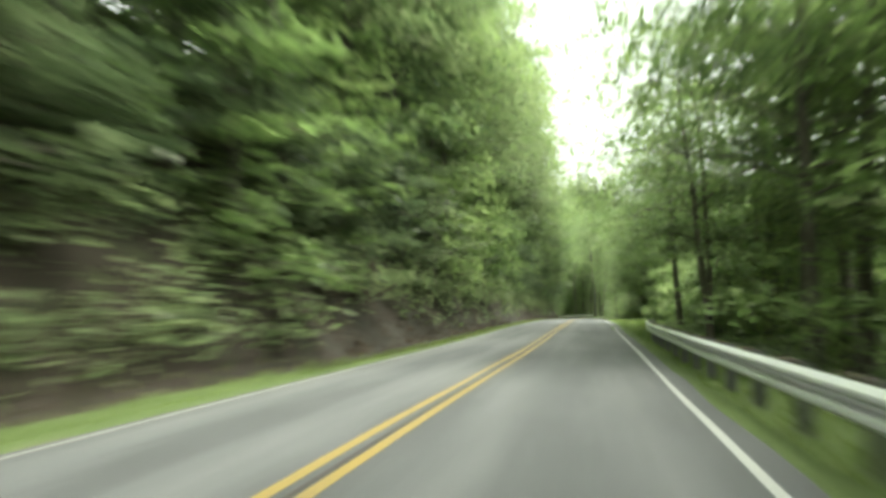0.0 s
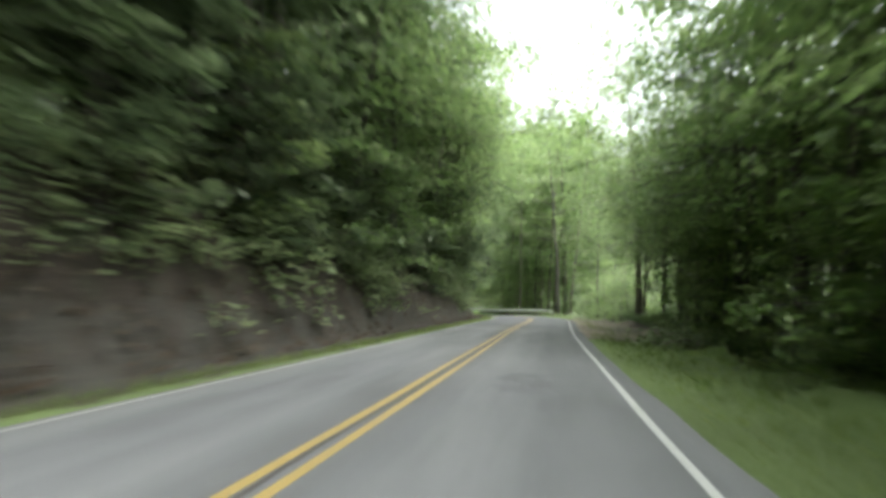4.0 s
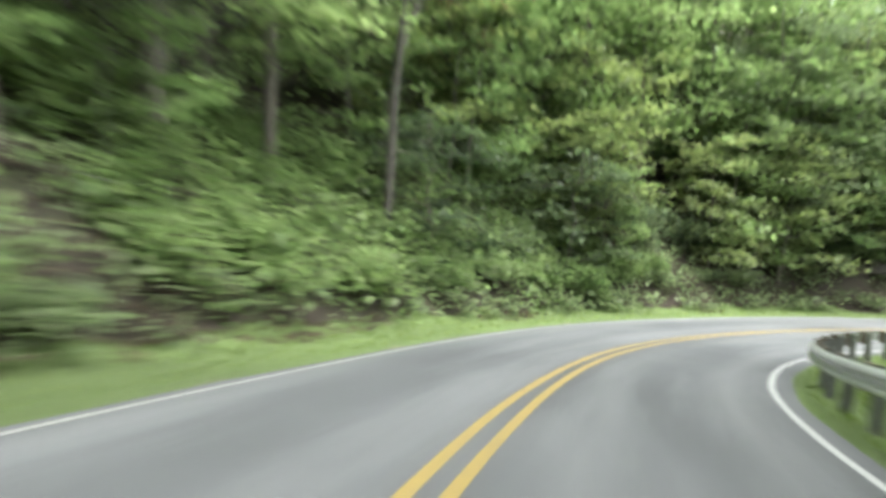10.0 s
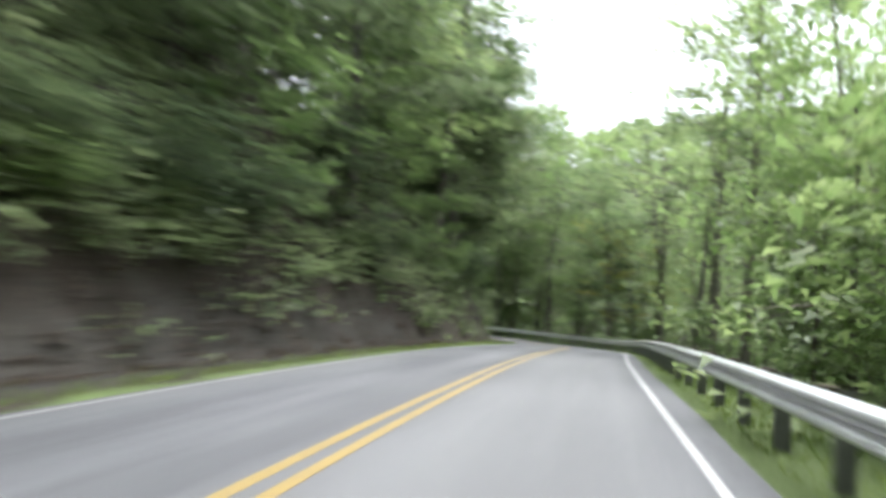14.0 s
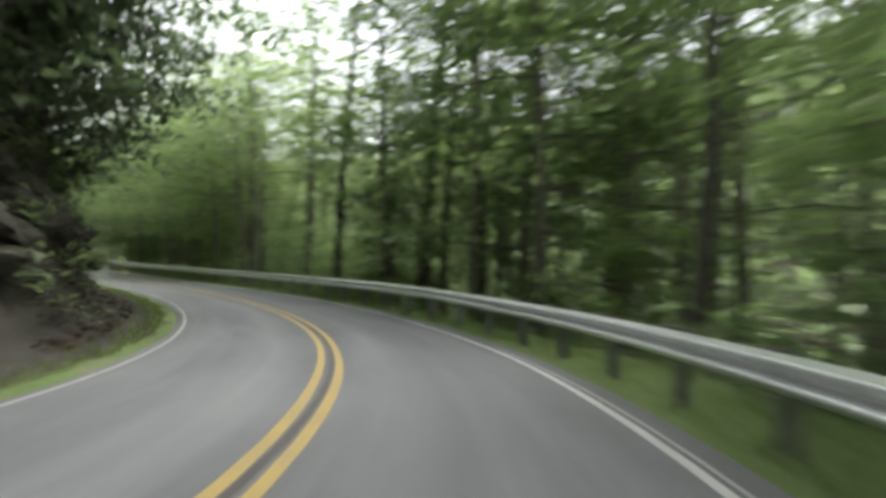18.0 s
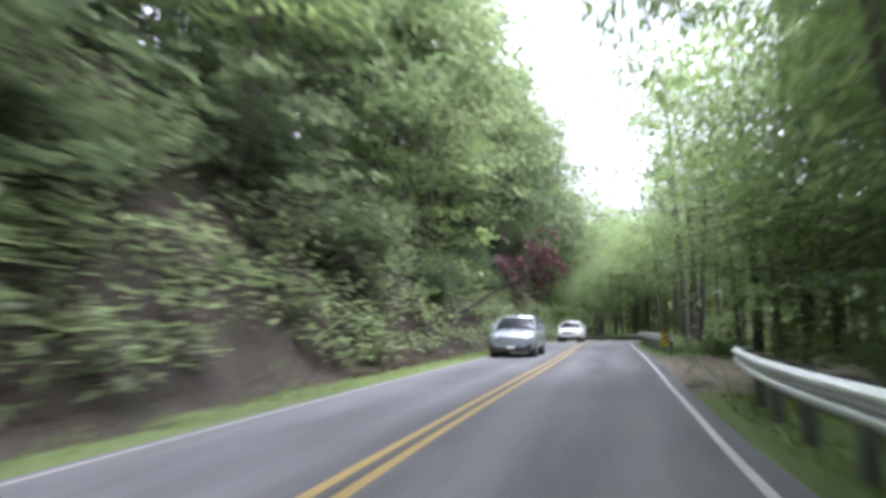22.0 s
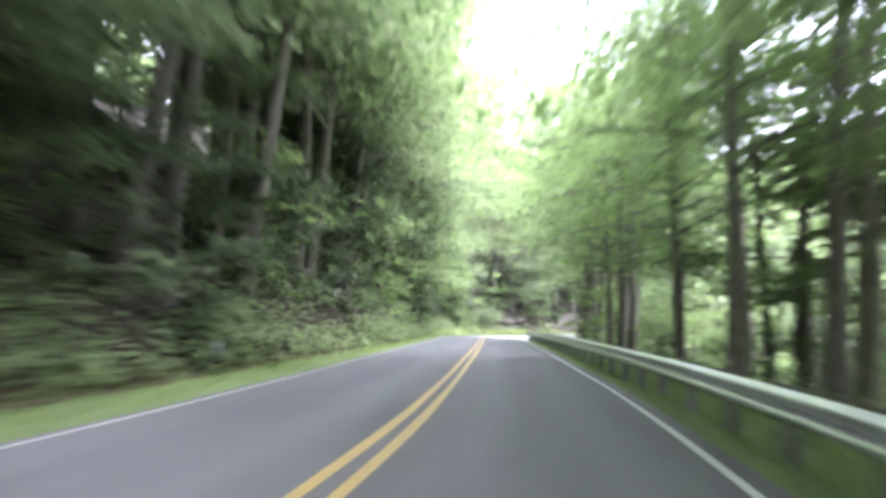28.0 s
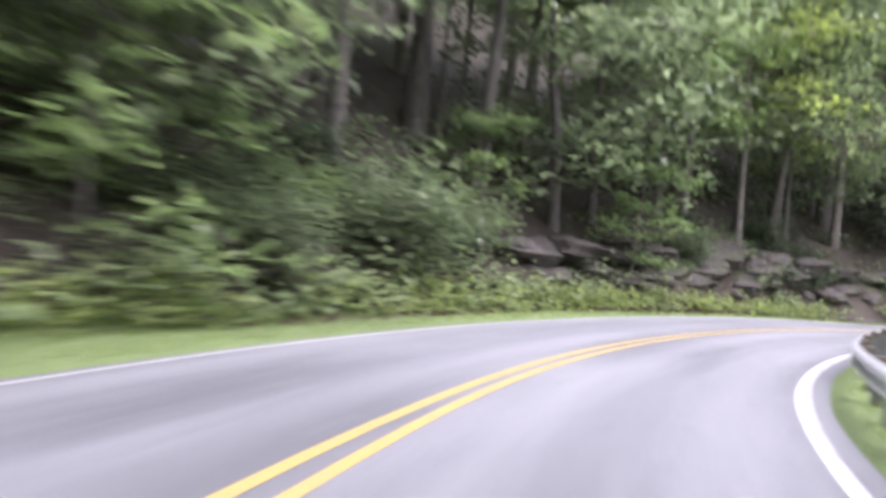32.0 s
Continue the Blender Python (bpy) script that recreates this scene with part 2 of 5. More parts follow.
def make_leaf(name, dark, mid_c, light, through):
    """Leaves that let some light through; each leaf and each plant a shade of its own."""
    m, nt, b, out = material(name)
    geo = nt.nodes.new("ShaderNodeNewGeometry")
    info = nt.nodes.new("ShaderNodeObjectInfo")
    r = maths(nt, "ADD", maths(nt, "MULTIPLY", geo.outputs["Random Per Island"], 0.5), maths(nt, "MULTIPLY", info.outputs["Random"], 0.5))
    c = ramp(nt, r, (0.12, dark), (0.5, mid_c), (0.9, light)).outputs[0]
    nt.links.new(c, b.inputs["Base Color"])
    b.inputs["Roughness"].default_value = 0.48
    tr = nt.nodes.new("ShaderNodeBsdfTranslucent")
    nt.links.new(mixed(nt, 1.0, c, through, "MULTIPLY"), tr.inputs["Color"])
    mx = nt.nodes.new("ShaderNodeMixShader")
    mx.inputs[0].default_value = 0.55
    nt.links.new(b.outputs[0], mx.inputs[1])
    nt.links.new(tr.outputs[0], mx.inputs[2])
    nt.links.new(mx.outputs[0], out.inputs["Surface"])
    return m


def make_bark(name, dark, light):
    m, nt, b, _ = material(name)
    co = nt.nodes.new("ShaderNodeTexCoord").outputs["Object"]
    mp = nt.nodes.new("ShaderNodeMapping")
    mp.inputs["Scale"].default_value = (9, 9, 1.6)
    nt.links.new(co, mp.inputs["Vector"])
    n1, n2 = noise_node(nt, 2.0, 6, 0.65, mp.outputs[0]), noise_node(nt, 0.7, 3, 0.5, co)
    info = nt.nodes.new("ShaderNodeObjectInfo")
    c = ramp(nt, n1.outputs["Fac"], (0.32, dark), (0.68, light)).outputs[0]
    lich = ramp(nt, n2.outputs["Fac"], (0.55, (0, 0, 0)), (0.7, (0.5, 0.5, 0.5))).outputs[0]
    c = mixed(nt, lich, c, (0.17, 0.19, 0.14))
    t = ramp(nt, info.outputs["Random"], (0.0, (0.65, 0.65, 0.65)), (1.0, (1.25, 1.22, 1.18))).outputs[0]
    nt.links.new(mixed(nt, 1.0, c, t, "MULTIPLY"), b.inputs["Base Color"])
    b.inputs["Roughness"].default_value = 0.92
    bumped(nt, b, n1.outputs["Fac"], 0.9, 0.04)
    return m


def make_plain(name, colour, rough=0.5, metal=0.0, vary=0.25, scale=6.0, bump=0.15):
    m, nt, b, _ = material(name)
    co = objcoord(nt)
    n1, n2 = noise_node(nt, scale, 5, 0.6, co), noise_node(nt, scale * 9, 4, 0.6, co)
    lo, hi = tuple(c * (1 - vary) for c in colour), tuple(min(1.0, c * (1 + vary)) for c in colour)
    c = ramp(nt, n1.outputs["Fac"], (0.3, lo), (0.7, hi)).outputs[0]
    nt.links.new(c, b.inputs["Base Color"])
    rr = ramp(nt, n2.outputs["Fac"], (0.3, (rough * 0.8,) * 3), (0.7, (min(1, rough * 1.2),) * 3)).outputs[0]
    nt.links.new(rr, b.inputs["Roughness"])
    b.inputs["Metallic"].default_value = metal
    if bump:
        bumped(nt, b, n2.outputs["Fac"], bump, 0.01)
    return m


def make_rock():
    m, nt, b, _ = material("mossy_rock")
    co = objcoord(nt)
    n1, n2, n3 = noise_node(nt, 1.4, 6, 0.65, co), noise_node(nt, 9, 7, 0.7, co), noise_node(nt, 0.8, 4, 0.6, co)
    c = ramp(nt, n2.outputs["Fac"], (0.3, (0.022, 0.019, 0.016)), (0.55, (0.07, 0.06, 0.05)), (0.75, (0.14, 0.12, 0.103))).outputs[0]
    iron = ramp(nt, n1.outputs["Fac"], (0.52, (0, 0, 0)), (0.7, (0.6, 0.6, 0.6))).outputs[0]
    c = mixed(nt, iron, c, (0.085, 0.055, 0.036))
    moss = ramp(nt, n3.outputs["Fac"], (0.55, (0, 0, 0)), (0.66, (0.8, 0.8, 0.8))).outputs[0]
    c = mixed(nt, moss, c, (0.045, 0.065, 0.02))
    nt.links.new(c, b.inputs["Base Color"])
    b.inputs["Roughness"].default_value = 0.9
    bumped(nt, b, n2.outputs["Fac"], 1.0, 0.1)
    return m


ASPHALT = make_asphalt()
YELLOW = make_paint("yellow_line_paint", (0.30, 0.212, 0.06), (0.15, 0.125, 0.085))
WHITE = make_paint("white_line_paint", (0.42, 0.42, 0.41), (0.2, 0.2, 0.195))
WHITE_OLD = make_paint("faded_white_line_paint", (0.27, 0.27, 0.255), (0.12, 0.12, 0.12))
TAR = make_plain("tar", (0.04, 0.041, 0.044), 0.6, 0, 0.3, 3.0)
GROUND = make_ground()
LEAF_BRIGHT = make_leaf("bright_leaf", (0.097, 0.150, 0.054), (0.173, 0.245, 0.093), (0.281, 0.345, 0.158), (1.42, 1.46, 1.3))
LEAF_DEEP = make_leaf("deep_leaf", (0.078, 0.117, 0.054), (0.146, 0.192, 0.09), (0.228, 0.266, 0.148), (1.42, 1.46, 1.3))
LEAF_FAR = make_leaf("woodland_leaf", (0.09, 0.128, 0.06), (0.168, 0.218, 0.1), (0.268, 0.315, 0.168), (1.42, 1.46, 1.3))
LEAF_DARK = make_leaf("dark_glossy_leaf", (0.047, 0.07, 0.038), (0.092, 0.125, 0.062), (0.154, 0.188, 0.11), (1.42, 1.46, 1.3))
LEAF_RED = make_leaf("purple_leaf", (0.045, 0.022, 0.028), (0.08, 0.042, 0.05), (0.13, 0.078, 0.085), (1.4, 0.9, 0.9))
LEAF_BLUSH = make_leaf("reddish_leaf", (0.12, 0.085, 0.055), (0.22, 0.155, 0.105), (0.32, 0.245, 0.17), (1.2, 1.05, 0.9))
LEAF_PALE = make_leaf("pale_leaf", (0.15, 0.19, 0.09), (0.25, 0.3, 0.16), (0.38, 0.42, 0.26), (1.3, 1.35, 0.8))
LEAF_YELLOW = make_leaf("yellowing_leaf", (0.17, 0.19, 0.05), (0.28, 0.28, 0.075), (0.4, 0.38, 0.11), (1.3, 1.3, 0.85))
LEAF_LIME = make_leaf("lime_leaf", (0.16, 0.21, 0.06), (0.27, 0.33, 0.1), (0.39, 0.44, 0.19), (1.35, 1.4, 1.0))
GRASS = make_leaf("grass_blade", (0.07, 0.105, 0.032), (0.14, 0.198, 0.06), (0.235, 0.272, 0.115), (1.3, 1.35, 0.9))
BARK = make_bark("grey_brown_bark", (0.062, 0.054, 0.046), (0.2, 0.182, 0.16))
BARK_PALE = make_bark("pale_bark", (0.09, 0.08, 0.07), (0.27, 0.25, 0.22))
STEEL = make_plain("galvanised_steel", (0.7, 0.71, 0.72), 0.33, 0.65, 0.12, 2.5)
POST_STEEL = make_plain("weathered_steel", (0.2, 0.2, 0.2), 0.65, 0.5, 0.25, 5)
TIMBER = make_plain("weathered_timber", (0.1, 0.082, 0.062), 0.85, 0, 0.3, 8)
ROCK = make_rock()


# ---------------- mesh helpers ----------------
def mesh_object(name, verts, faces, mat, parent=None, label="", smooth=False):
    me = bpy.data.meshes.new(name)
    me.from_pydata([tuple(v) for v in verts] if not isinstance(verts, list) else verts, [], faces)
    me.materials.append(mat)
    if smooth:
        me.polygons.foreach_set("use_smooth", [True] * len(me.polygons))
    me.update()
    ob = new(name, me)
    if parent is not None:
        ob.parent = parent
    if label:
        ob["label"] = label
    return ob


def quad_soup(name, quads, mat, parent=None):
    """A mesh of loose four-cornered pieces from an array of n x 4 x 3."""
    n = len(quads)
    me = bpy.data.meshes.new(name)
    me.vertices.add(n * 4)
    me.vertices.foreach_set("co", np.ascontiguousarray(quads, dtype=np.float32).ravel())
    me.loops.add(n * 4)
    me.loops.foreach_set("vertex_index", np.arange(n * 4, dtype=np.int32))
    me.polygons.add(n)
    me.polygons.foreach_set("loop_start", np.arange(0, n * 4, 4, dtype=np.int32))
    me.materials.append(mat)
    me.update(calc_edges=True)
    ob = new(name, me)
    if parent is not None:
        ob.parent = parent
    return ob


def tri_soup(name, tris, mat, parent=None):
    """A mesh of loose three-cornered pieces from an array of n x 3 x 3."""
    n = len(tris)
    me = bpy.data.meshes.new(name)
    me.vertices.add(n * 3)
    me.vertices.foreach_set("co", np.ascontiguousarray(tris, dtype=np.float32).ravel())
    me.loops.add(n * 3)
    me.loops.foreach_set("vertex_index", np.arange(n * 3, dtype=np.int32))
    me.polygons.add(n)
    me.polygons.foreach_set("loop_start", np.arange(0, n * 3, 3, dtype=np.int32))
    me.materials.append(mat)
    me.update(calc_edges=True)
    ob = new(name, me)
    if parent is not None:
        ob.parent = parent
    return ob


def part(name, bm, mat, parent, label=""):
    me = bpy.data.meshes.new(name)
    bm.to_mesh(me)
    bm.free()
    me.materials.append(mat)
    ob = new(name, me)
    ob.parent = parent
    if label:
        ob["label"] = label
    return ob


def box_bm(x0, x1, y0, y1, z0, z1, bevel=0.0):
    bm = bmesh.new()
    bmesh.ops.create_cube(bm, size=1.0)
    for v in bm.verts:
        v.co = Vector(((x0 + x1) / 2 + v.co.x * (x1 - x0), (y0 + y1) / 2 + v.co.y * (y1 - y0), (z0 + z1) / 2 + v.co.z * (z1 - z0)))
    if bevel:
        bmesh.ops.bevel(bm, geom=bm.edges[:], offset=bevel, segments=2, affect="EDGES", profile=0.5)
    return bm


# ---------------- the land's shape ----------------
def smooth_noise(x, y, seed):
    """Gentle waves of several lengths, about -1 to 1."""
    g = np.random.RandomState(seed)
    out = np.zeros_like(np.asarray(x, float))
    for i in range(7):
        a, w, ph = g.uniform(0, 6.28), g.uniform(0.05, 0.5), g.uniform(0, 6.28)
        out = out + np.sin((x * math.cos(a) + y * math.sin(a)) * w + ph) / 3.2
    return out


def near(s, spans, soft=6.0):
    """1 inside the given stretches of the road, fading to 0 past their ends."""
    s = np.asarray(s, float)
    out = np.zeros_like(s)
    for a, b in spans:
        out = np.maximum(out, np.clip((s - a) / soft + 0.5, 0, 1) * np.clip((b - s) / soft + 0.5, 0, 1))
    return out


PULL_OFFS = [(108, 148), (364, 380)]
STEEP = [(0, 146), (222, 345), (350, 425)]
WIDE = [(38, 106)]      # broad mown verge on the downhill side
SOIL = [(14, 144), (226, 264), (294, 356), (424, 446), (534, 574)]      # strips of brown earth between the verge and the bank
BARE = [(18, 92), (296, 352), (424, 500), (534, 580)]      # banks of bare soil and litter under the trees


def profile(s, u):
    """The land's height over the road at u metres across it: a bank uphill to the left, a fall to the right."""
    s, u = np.asarray(s, float), np.asarray(u, float)
    st = near(s, STEEP, 12)
    a = np.maximum(0, -u - 4.9 + 0.5 * st)
    bank = np.where(a < 5, a * (0.75 + 0.75 * st), 5 * (0.75 + 0.75 * st) + (a - 5) * 0.5)
    bank = np.minimum(bank, 26 + 0.12 * a) * np.clip(a / 1.2, 0.25, 1)
    pull = near(s, PULL_OFFS, 8)
    flat = 5.6 + 5.5 * pull + 3.2 * near(s, WIDE, 8)
    b = np.maximum(0, u - flat)
    fall = -np.where(b < 14, b * 0.5, 7 + (b - 14) * 0.22)
    fall = np.where(b > 70, fall + np.minimum((b - 70) * 0.85, 105 + (b - 70) * 0.2), fall) * np.clip(b / 1.5, 0.3, 1)
    verge = -0.07 * np.clip(np.abs(u) - 3.6, 0, 1.5)
    return np.where(u < 0, bank, fall) + verge


_rs = np.arange(0, len(S_ALL), 3)
_RX, _RY, _RZ, _RT, _RS = ROAD_X[_rs], ROAD_Y[_rs], ROAD_Z[_rs], ROAD_T[_rs], S_ALL[_rs]


def land(x, y):
    """Height of the land at a place in the plan, its distance across from the nearest stretch of road, and that stretch."""
    x, y = np.atleast_1d(np.asarray(x, float)), np.atleast_1d(np.asarray(y, float))
    dx, dy = x[:, None] - _RX[None], y[:, None] - _RY[None]
    d2 = dx * dx + dy * dy
    side = dx * np.cos(_RT)[None] + dy * np.sin(_RT)[None]
    u = np.sqrt(d2) * np.where(side < 0, -1, 1)
    w = 1.0 / (d2 + 4.0) ** 2.5
    h = _RZ[None] + profile(np.broadcast_to(_RS[None], u.shape), u)
    i = d2.argmin(1)
    k = np.arange(len(x))
    mixed_h = (w * h).sum(1) / w.sum(1)
    t = np.clip((np.abs(u[k, i]) - 7) / 6, 0, 1)
    out = h[k, i] * (1 - t) + mixed_h * t
    rough = smooth_noise(x, y, 5) * np.clip((np.abs(u[k, i]) - 5.5) / 6, 0, 1) * 0.7
    return out + rough, u[k, i], _RS[i]


# ---------------- ground ----------------
S_ROAD = np.arange(-38.0, S_ALL[-1] - 2, 1.0)
ROAD_L, ROAD_R = LEFT_EDGE - 0.3, LANE + 0.42


def strip(s, us, zs):
    """Rows of vertices along the road: for each s, one vertex at every u, at zs over the road."""
    S, U = np.meshgrid(s, us, indexing="ij")
    x, y = road_xy(S.ravel(), U.ravel())
    z = road_z(S.ravel()) + np.broadcast_to(zs, S.shape).ravel()
    return np.stack([x, y, z], -1), S.ravel(), U.ravel()


def strip_faces(n, m, off=0):
    return [(off + i * m + j, off + i * m + j + 1, off + (i + 1) * m + j + 1, off + (i + 1) * m + j) for i in range(n - 1) for j in range(m - 1)]


def build_ground():
    verts, faces, count = [], [], 0
    s = np.arange(-38.0, S_ALL[-1] - 2, 1.6)
    for us in (np.array([-12.5, -11, -9.8, -8.8, -7.9, -7.1, -6.4, -5.8, -5.3, -4.8, -4.3, -3.8, ROAD_L + 0.12]),
               np.array([ROAD_R - 0.12, 4.0, 4.5, 5.0, 5.6, 6.3, 7.1, 8.0, 9.0, 10.2, 11.4, 12.5])):
        v, S, U = strip(s, us, 0.0)
        h, un, sn = land(v[:, 0], v[:, 1])
        g = np.random.RandomState(3)
        close = np.abs(U) < 6.5
        prof = road_z(S) + profile(S, U)
        z = np.where(close, prof, h) + g.normal(0, 0.07, len(S)) * np.clip((np.abs(U) - 4.4) / 1.5, 0.15, 2.2)
        inner = np.abs(U) < 3.9
        z = np.where(inner, road_z(S) - 0.03, z)
        v[:, 2] = z
        verts.append(v)
        faces += strip_faces(len(s), len(us), count)
        count += len(v)
    x0, x1, y0, y1 = ROAD_X.min() - 90, ROAD_X.max() + 90, ROAD_Y.min() - 90, ROAD_Y.max() + 90
    gx = np.concatenate([x0 - np.array([1600, 900, 500, 280, 150, 70, 30]), np.arange(x0, x1, 4.0), x1 + np.array([30, 70, 150, 280, 500, 900, 1600])])
    gy = np.concatenate([y0 - np.array([1600, 900, 500, 280, 150, 70, 30]), np.arange(y0, y1, 4.0), y1 + np.array([30, 70, 150, 280, 500, 900, 1600])])
    GX, GY = np.meshgrid(gx, gy, indexing="ij")
    parts_h = [land(GX.ravel()[i:i + 4000], GY.ravel()[i:i + 4000]) for i in range(0, GX.size, 4000)]
    h, un = np.concatenate([p[0] for p in parts_h]), np.concatenate([p[1] for p in parts_h])
    keep = np.abs(un) > 6.5
    inside = (un > -13) & (un < 13)
    h = np.where(inside, h - 0.45, h)
    verts.append(np.stack([GX.ravel(), GY.ravel(), h], -1))
    m = len(gy)
    kk = keep.reshape(GX.shape)
    ok = kk[:-1, :-1] & kk[1:, :-1] & kk[:-1, 1:] & kk[1:, 1:]
    for i, j in zip(*np.nonzero(ok)):
        a = count + i * m + j
        faces.append((a, a + m, a + m + 1, a + 1))
    V = np.concatenate(verts)
    ob = mesh_object("ground", V.tolist(), faces, GROUND, smooth=True)
    parts_u = [land(V[i:i + 4000, 0], V[i:i + 4000, 1])[1:] for i in range(0, len(V), 4000)]
    U, S = np.concatenate([p[0] for p in parts_u]), np.concatenate([p[1] for p in parts_u])
    earth = near(S, SOIL, 8)
    grass = np.where(U < 0, np.clip((4.6 + 1.2 * (1 - near(S, STEEP, 8)) - 0.85 * earth + U) / 0.8, 0, 1), np.clip((6.8 + 3.0 * near(S, WIDE, 8) - U) / 1.0, 0, 1))
    pull = near(S, PULL_OFFS, 5) * (U > 3.2) * np.clip((9.8 - U) / 3.5, 0, 0.72)
    worn = np.clip((3.95 - np.abs(U)) / 0.4, 0, 1) * 0.4
    soil = earth * (U < -3.5) * np.clip((6.3 + U) / 1.8, 0, 0.6) * (1 - grass)
    for name, val in (("grass", grass * (1 - pull)), ("gravel", np.maximum(pull, worn)), ("soil", soil)):
        at = ob.data.attributes.new(name, "FLOAT", "POINT")
        at.data.foreach_set("value", val.astype(np.float32))
    return tagged(ob, "wooded mountain slope with leaf litter, moss and grassy verges", "ground", kind="structure")


def build_road():
    us = np.array([ROAD_L, ROAD_L + 0.15, -2.0, -1.0, -0.3, 0.3, 1.0, 2.0, LANE, ROAD_R - 0.14, ROAD_R])
    v, S, U = strip(S_ROAD, us, 0.0)
    ragged = smooth_noise(S * 3.0, U * 0, 9) * 0.07
    edge = (U == us[0]) | (U == us[-1])
    x, y = road_xy(S, U + np.where(edge, ragged, 0) + np.where(U >= LANE - 0.01, widening(S), 0))
    v[:, 0], v[:, 1] = x, y
    v[:, 2] += np.where(edge, -0.06, 0.0)
    ob = mesh_object("road", v.tolist(), strip_faces(len(S_ROAD), len(us)), ASPHALT, smooth=True)
    at = ob.data.attributes.new("lane", "FLOAT_VECTOR", "POINT")
    at.data.foreach_set("vector", np.stack([S * 0.1, U, 0 * U], -1).astype(np.float32).ravel())
    at = ob.data.attributes.new("fresh", "FLOAT", "POINT")
    at.data.foreach_set("value", near(S, [(116, 178), (424, 492)], 6).astype(np.float32))
    at = ob.data.attributes.new("relaid", "FLOAT", "POINT")
    at.data.foreach_set("value", (near(S, [(224, 266)], 8) * np.interp(U, (-0.5, 0.6, 2.4, 3.1), (0, 1, 1, 0))).astype(np.float32))
    return tagged(ob, "worn grey two-lane asphalt mountain road", "road", kind="structure")


def painted_line(name, middle, width, a, b, mat, label, wander=0.015, lift=0.005):
    """A line painted along the road; middle(s) is its distance from the road's middle."""
    s = np.arange(a, b + 0.01, 1.0)
    m = middle(s) + smooth_noise(s * 2.0, s * 0, int(abs(float(np.mean(middle(s)))) * 100)) * wander
    ragged = 0.5 * width * (1 + 0.1 * smooth_noise(s * 5.0, s * 0, 31))
    x0, y0 = road_xy(s, m - ragged)
    x1, y1 = road_xy(s, m + ragged)
    z = road_z(s) + lift
    v = np.stack([np.stack([x0, y0, z], -1), np.stack([x1, y1, z], -1)], 1).reshape(-1, 3)
    return tagged(mesh_object(name, v.tolist(), strip_faces(len(s), 2), mat), label, "road marking", kind="structure")


ground = build_ground()
road = build_road()
S_END = S_ALL[-1] - 4


def centre(s):
    """Where the middle of the double yellow line runs, in metres from the road's middle."""
    return np.interp(s, (0, 16, 40, 270, 292, 304, 330, 355, 372), (-0.05, 0.0, 0.05, 0.05, 0.02, 0.02, -0.03, -0.03, 0.05))


painted_line("centre_line", lambda s: centre(s) - 0.125, 0.115, -36, S_END, YELLOW, "worn yellow line of the double centre marking")
for _a, _b, _w in ((-36, 336, 0.115), (337, 343, 0.06), (344, 352, 0.07), (353, 385, 0.115), (386, S_END, 0.115)):
    painted_line("centre_line", lambda s: centre(s) + 0.125, _w, _a, _b, YELLOW, "worn yellow line of the double centre marking")
JOINT = make_plain("sealed_joint", (0.045, 0.04, 0.036), 0.7, 0, 0.35, 5.0)
for _a, _b, _w in ((-36, 150, 0.045), (270, 352, 0.075), (353, 430, 0.04)):
    painted_line("sealed_joint", lambda s: centre(s) + 0.01, _w, _a, _b, JOINT, "dark sealed joint between the yellow lines", 0.03, 0.006)
painted_line("edge_line", lambda s: edge_right(s) + widening(s), 0.1, -36, S_END, WHITE, "scuffed white edge line")
painted_line("edge_line", lambda s: LEFT_EDGE + 0 * s, 0.066, -36, S_END, WHITE_OLD, "faded white edge line")


# ---------------- guardrails ----------------
RAIL_U = 3.85


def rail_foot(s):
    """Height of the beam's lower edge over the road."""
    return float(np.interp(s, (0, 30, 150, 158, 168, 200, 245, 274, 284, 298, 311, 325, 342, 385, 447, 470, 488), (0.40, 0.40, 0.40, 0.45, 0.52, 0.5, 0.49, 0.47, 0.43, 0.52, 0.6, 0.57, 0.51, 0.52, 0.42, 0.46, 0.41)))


BEAM = [(0.0, 0.0), (-0.072, 0.046), (-0.083, 0.06), (-0.083, 0.082), (-0.072, 0.097), (-0.004, 0.143), (-0.004, 0.169), (-0.072, 0.215), (-0.083, 0.23), (-0.083, 0.252), (-0.072, 0.267), (0.0, 0.312)]      # across, up


def beam_panel(a, b, u_of, z0, parent):
    """One W-beam panel from a to b along the road, 3 mm of steel, lapped at its ends."""
    s = np.linspace(a, b, 5)
    verts, n = [], len(BEAM)
    for off in (0.0, 0.006):
        for q in s:
            for du, dz in BEAM:
                x, y = road_xy(q, u_of(q) + du + off)
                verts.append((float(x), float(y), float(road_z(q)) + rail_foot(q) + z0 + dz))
    faces, half = [], len(s) * n
    for i in range(len(s) - 1):
        for j in range(n - 1):
            k = i * n + j
            faces.append((k, k + 1, k + n + 1, k + n))
            faces.append((half + k, half + k + n, half + k + n + 1, half + k + 1))
        faces.append((i * n, (i + 1) * n, half + (i + 1) * n, half + i * n))
        faces.append((i * n + n - 1, half + i * n + n - 1, half + (i + 1) * n + n - 1, (i + 1) * n + n - 1))
    return mesh_object("rail_panel", verts, faces, STEEL, parent)


